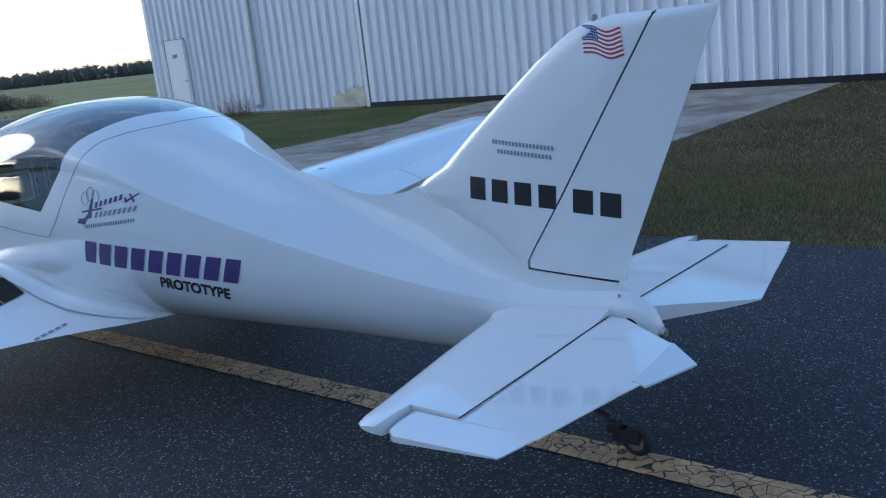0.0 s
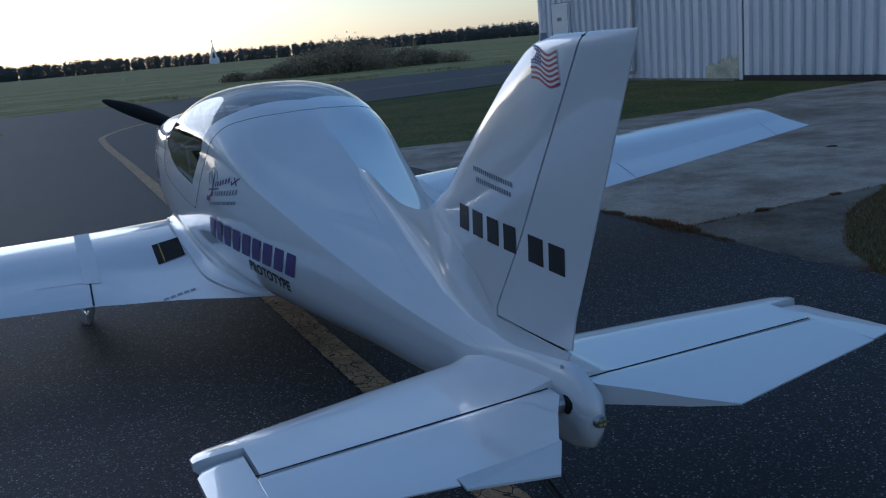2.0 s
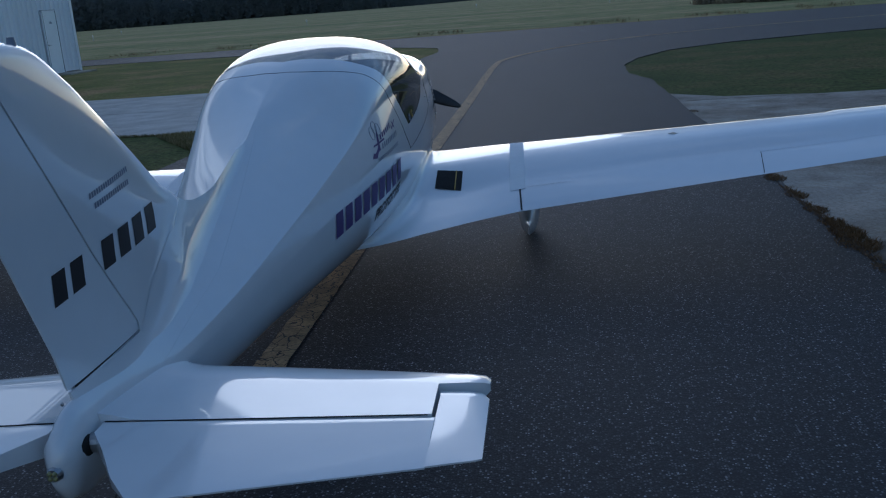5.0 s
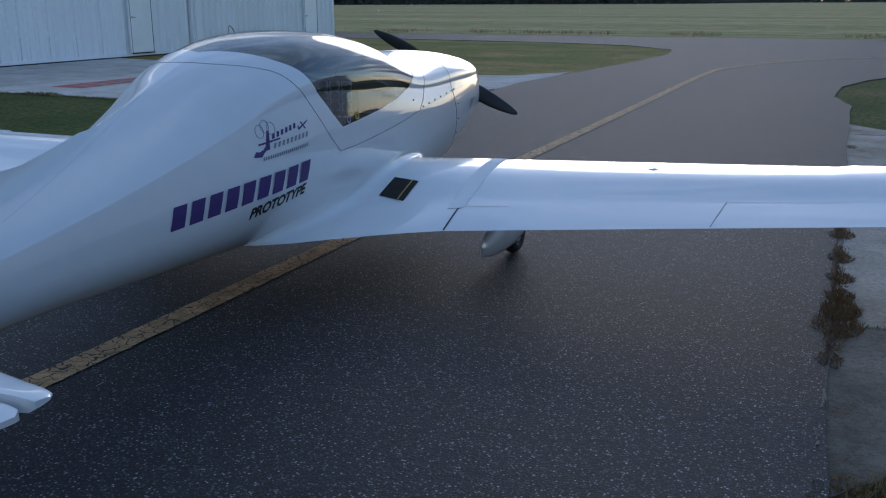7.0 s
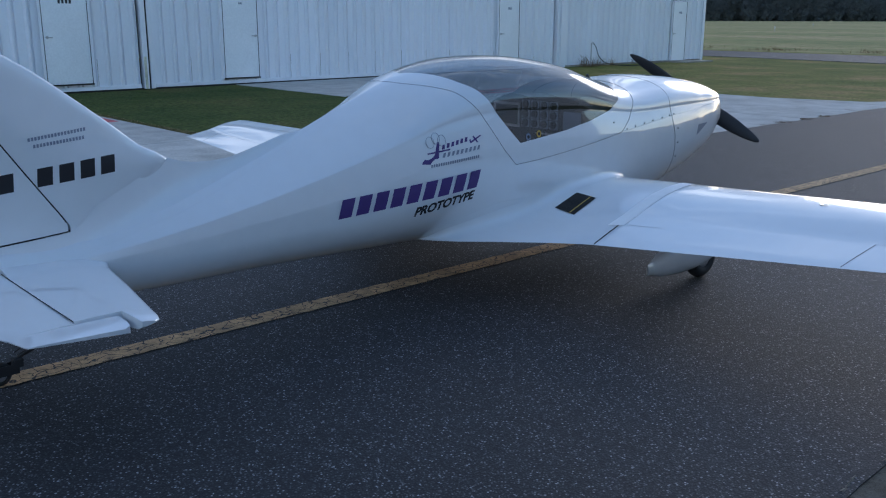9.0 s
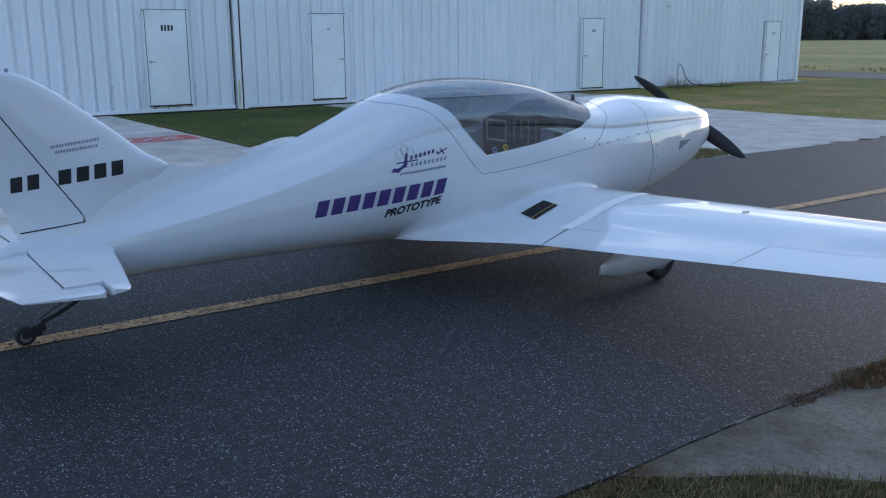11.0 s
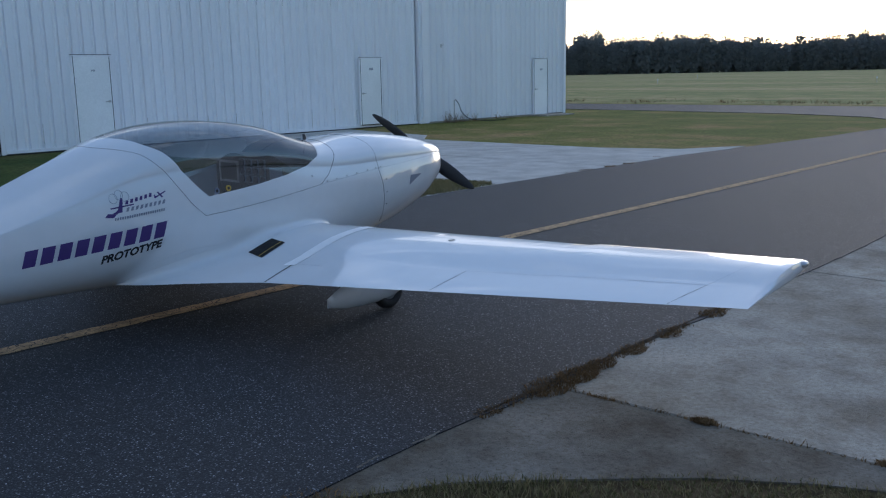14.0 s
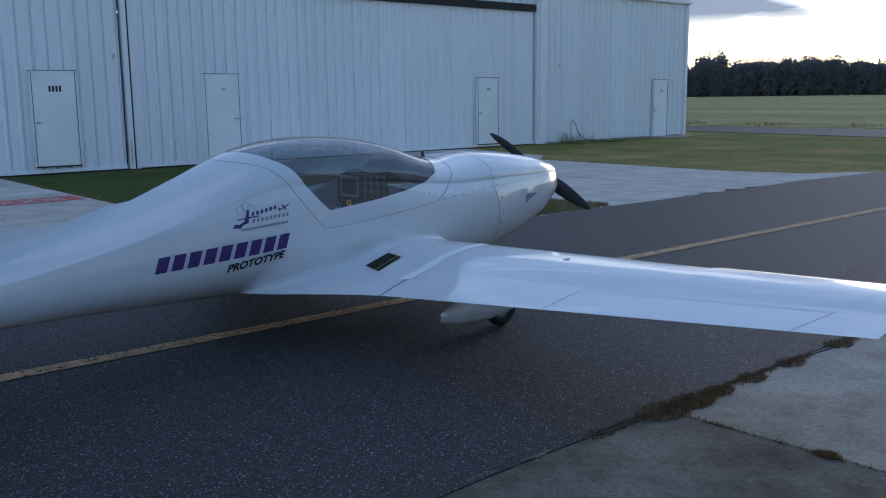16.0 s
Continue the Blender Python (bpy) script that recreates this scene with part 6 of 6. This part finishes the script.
for sg in (1, -1):
    # R: words run forward; L: words run aft
    sk, fn = on_skin(sg), on_fin(sg)
    if sg > 0:
        bar_row("name_bar", sk, (1.70, .545), (2.56, .635), .098, 9, PURPLE, .030, label="purple name lettering as plain bars")
        lettering("lettering", "PROTOTYPE", sk, (2.15, .512), (.39, .062), .046, BLACK_VINYL, plane, 0.25, 0.042, "black italic word on the fuselage side")
        lo_, sl = (2.22, .785), 1
    else:
        bar_row("name_bar", sk, (2.60, .630), (1.70, .550), .098, 9, PURPLE, -.030, label="purple name lettering as plain bars")
        lettering("lettering", "PROTOTYPE", sk, (2.14, .528), (-.38, -.048), .046, BLACK_VINYL, plane, 0.25, 0.042, "black italic word on the fuselage side")
        bar_row("engine_name_bar", sk, (4.95, .862), (4.36, .742), .036, 12, BLACK_VINYL, -.008, 0.62, False, label="small dark lettering on the cowling as plain bars")
        lo_, sl = (2.58, .800), -1
    # emblem above the name: swash bars, a grey line of script, a small flower outline and an aeroplane shape
    em = bmesh.new()
    for q in (((.00, .02), (.06, .03), (.10, .095), (.055, .02)), ((.055, .025), (.085, .03), (.10, .115), (.085, .115)), ((.02, .052), (.16, .068), (.16, .076), (.02, .060)), ((-.02, .005), (.03, .0), (.05, .02), (.0, .028))):
        patch(em, sk, [(lo_[0] + sl * a, lo_[1] + b) for a, b in q])
    for i in range(6):
        a = .108 + .030 * i
        patch(em, sk, [(lo_[0] + sl * a, lo_[1] + .074 + .006 * i), (lo_[0] + sl * (a + .018), lo_[1] + .076 + .006 * i), (lo_[0] + sl * (a + .024), lo_[1] + .100 + .006 * i), (lo_[0] + sl * (a + .008), lo_[1] + .099 + .006 * i)])
    for q in (((.29, .100), (.37, .135), (.375, .130), (.30, .094)), ((.315, .130), (.325, .133), (.352, .098), (.342, .095)), ((.29, .112), (.30, .118), (.305, .098), (.298, .094))):
        patch(em, sk, [(lo_[0] + sl * a, lo_[1] + b) for a, b in q])
    bmesh.ops.recalc_face_normals(em, faces=em.faces)
    part("emblem", em, PURPLE, plane, "purple swash emblem and small aeroplane shape")
    bar_row("script_bar", sk, (lo_[0] + sl * .10, lo_[1] + .030), (lo_[0] + sl * .36, lo_[1] + .058), .024, 9, GREY_VINYL, sl * .010, 0.62, True)
    bar_row("small_print", sk, (lo_[0] + sl * .03, lo_[1] - .018), (lo_[0] + sl * .35, lo_[1] + .012), .016, 22, GREY_VINYL, sl * .003, 0.6, False)
    fl = bmesh.new()
    for k in range(3):
        cx, cz = lo_[0] + sl * (.045 + .035 * k), lo_[1] + (.115, .135, .122)[k]
        pts = [sk(cx + .024 * math.cos(q), min(cz + .03 * math.sin(q), 1.2)) for q in [math.pi * 2 * i / 14 for i in range(15)]]
        tube(pts, 0.0012, 4, fl)
    part("flower_outline", fl, GREY_VINYL, plane, "thin grey flower outline")
    # registration and contact lines on the fin as bars
    if sg < 0:
        bar_row("registration_bar", fn, (.715, .872), (.335, .838), .080, 4, BLACK_VINYL, -.006, 0.80, parent=fin, label="black registration as plain bars")
        bar_row("registration_bar", fn, (.300, .832), (.105, .812), .080, 2, BLACK_VINYL, -.006, 0.84, parent=rudder, label="black registration as plain bars")
    else:
        bar_row("registration_bar", fn, (.110, .815), (.275, .832), .080, 2, BLACK_VINYL, .006, 0.80, parent=rudder, label="black registration as plain bars")
        bar_row("registration_bar", fn, (.345, .838), (.715, .872), .080, 4, BLACK_VINYL, .006, 0.80, parent=fin, label="black registration as plain bars")
    a0, a1 = (.59, .335) if sg < 0 else (.335, .59)
    bar_row("contact_bar", fn, (a0, 1.065 if sg < 0 else 1.037), (a1, 1.037 if sg < 0 else 1.065), .015, 18, GREY_VINYL, 0, 0.66, False, parent=fin)
    bar_row("contact_bar", fn, (a0 - .02 * (1 if sg < 0 else -1), 1.032 if sg < 0 else 1.008), (a1 + .01 * (1 if sg < 0 else -1), 1.008 if sg < 0 else 1.030), .015, 16, GREY_VINYL, 0, 0.66, False, parent=fin)

# stars and stripes on the left side of the fin
fn = on_fin(-1)


def flag_pt(s, t, lift=0.0):
    """s along the fly from the hoist, t down from the top."""
    u = .212 - .140 * s - .010 * t
    v = 1.428 - .026 * s - .086 * t + .008 * math.sin(s * 7.5) * (0.3 + s)
    return fin_side(u, v, -1, 0.0014 + lift)


def flag_quad(b, s0, s1, t0, t1, n, lift=0.0):
    for i in range(n):
        a, c = s0 + (s1 - s0) * i / n, s0 + (s1 - s0) * (i + 1) / n
        b.faces.new([b.verts.new(flag_pt(*q, lift)) for q in ((a, t0), (c, t0), (c, t1), (a, t1))])


red, white, blue, stars = bmesh.new(), bmesh.new(), bmesh.new(), bmesh.new()
for i in range(13):
    flag_quad(red if i % 2 == 0 else white, 0.42 if i < 7 else 0.0, 1.0, i / 13, (i + 1) / 13, 10)
flag_quad(blue, 0, 0.42, 0, 7 / 13, 5, 0.0004)
for i in range(6):
    for j in range(5):
        s, t = 0.04 + i * 0.066, 0.05 + j * 0.1
        flag_quad(stars, s, s + 0.026, t, t + 0.04, 1, 0.0009)
for b, m, nm in ((red, FLAG_RED, "flag_stripes_red"), (white, FLAG_WHITE, "flag_stripes_white"), (blue, FLAG_BLUE, "flag_canton"), (stars, FLAG_WHITE, "flag_stars")):
    bmesh.ops.recalc_face_normals(b, faces=b.faces)
    part(nm, b, m, fin, "waving flag decal" if nm == "flag_canton" else "")

# stickers in the rear corners of the canopy
for sg in (1,):
    for (y, z, r, m) in ((2.955, .880, .021, GREY_VINYL), (3.045, .890, .021, YELLOW_TAPE)):
        st = bmesh.new()
        st.faces.new([st.verts.new(side(y + r * math.cos(q), z + r * math.sin(q), sg, 0.001)) for q in [math.pi * 2 * i / 14 for i in range(14)]])
        s = part("sticker", st, m, canopy, "round sticker on the glass")
        st = bmesh.new()
        st.faces.new([st.verts.new(side(y + r * 0.5 * math.cos(q), z + r * 0.5 * math.sin(q), sg, 0.002)) for q in [math.pi * 2 * i / 10 for i in range(10)]])
        part("sticker_core", st, DARK, canopy)


# ---- things by the hangars ----
def red_band(y0, y1, word):
    t = thing("ground_marking", "faded red painted band on concrete" + (" with a pale word" if word else ""), "road marking")
    b = bmesh.new()
    v = [b.verts.new(p) for p in ((-10.50, y0, -0.0025), (-9.72, y0, -0.0025), (-9.72, y1, -0.0025), (-10.50, y1, -0.0025))]
    b.faces.new(v)
    part("paint", b, RED, t)
    if word:
        lettering("lettering", word, lambda u, v: Vector((-v, u, -0.0005)), (3.30, 9.86), (1.22, 0), 0.50, WORN_WHITE, t, 0, 0.02, "worn white word")
    else:
        bb = bmesh.new()
        for i in range(9):
            y = y0 + 0.25 + i * (y1 - y0 - 0.5) / 9
            box(-10.36, y, -0.002, -9.86, y + 0.22, -0.0005, bm=bb)
        part("worn_letters", bb, CONCRETE, t, "worn-off lettering as plain bars")


red_band(1.4, 4.74, "DOOR")
red_band(11.2, 15.4, "")


def hose_post():
    t = thing("hose_tap", "dark hose hung on a short standpipe by the wall", "tap")
    x = WEST_X + 0.35
    part("standpipe", cylinder((x, 22.95, -0.02), (x, 22.95, 0.72), 0.018, seg=10), METAL, t)
    part("tap", tube([(x, 22.95, 0.72), (x + 0.08, 22.93, 0.76), (x + 0.13, 22.9, 0.70)], 0.016, 8), METAL, t)
    part("hose", tube(smooth_path([(x + 0.10, 22.92, 0.74), (x + 0.12, 23.05, 0.60), (x + 0.05, 23.3, 0.30), (x + 0.15, 23.6, 0.08), (x + 0.5, 24.1, 0.0), (x + 0.7, 24.9, 0.0)], 6), 0.014, 6), RUBBER, t)


hose_post()


def wall_hook(y, z):
    t = thing("wall_bracket", "small metal bracket fixed to the hangar wall", "bracket")
    x = WEST_X + 0.10
    part("plate", box(x, y - 0.03, z - 0.06, x + 0.02, y + 0.03, z + 0.06, 0.004), METAL, t)
    part("hook", tube([(x + 0.02, y, z), (x + 0.09, y, z + 0.01), (x + 0.10, y, z + 0.07)], 0.010, 6), METAL, t)


wall_hook(22.6, 2.55)
wall_hook(7.55, 2.6)


def beacon(x, y):
    t = thing("beacon_tower", "small white lattice beacon far out on the field", "tower")
    k = bmesh.new()
    for sx in (-1, 1):
        for sy in (-1, 1):
            tube([(x + sx * 2.2, y + sy * 2.2, 0), (x + sx * 0.3, y + sy * 0.3, 9.5)], 0.35, 6, k)
    part("legs", k, STEEL_WHITE, t)
    part("cabin", box(x - 2.6, y - 2.6, 0, x + 2.6, y + 2.6, 3.4, 0.1), STEEL_WHITE, t)
    part("mast", cylinder((x, y, 9), (x, y, 14), 0.25), STEEL_WHITE, t)


beacon(103, 560)


def edge_light(x, y, g=[None]):
    """A runway edge light on its stake."""
    if g[0] is None:
        t = thing("edge_light", "small white runway edge light", "lamp", pose(x, y, 0), "runway edge lights")
        part("stake", cylinder((0, 0, -0.05), (0, 0, 0.40), 0.03, seg=8), METAL, t)
        part("lens", cylinder((0, 0, 0.40), (0, 0, 0.55), 0.07, 0.04, 10), FLAG_WHITE, t)
        g[0] = t
    else:
        copy_thing(g[0], pose(x, y, 0))


for x, y in ((-48, 95), (-66, 140), (-24, 95), (-100, 150), (-140, 190), (8, 100), (35, 120), (-10, 150)):
    edge_light(x, y)
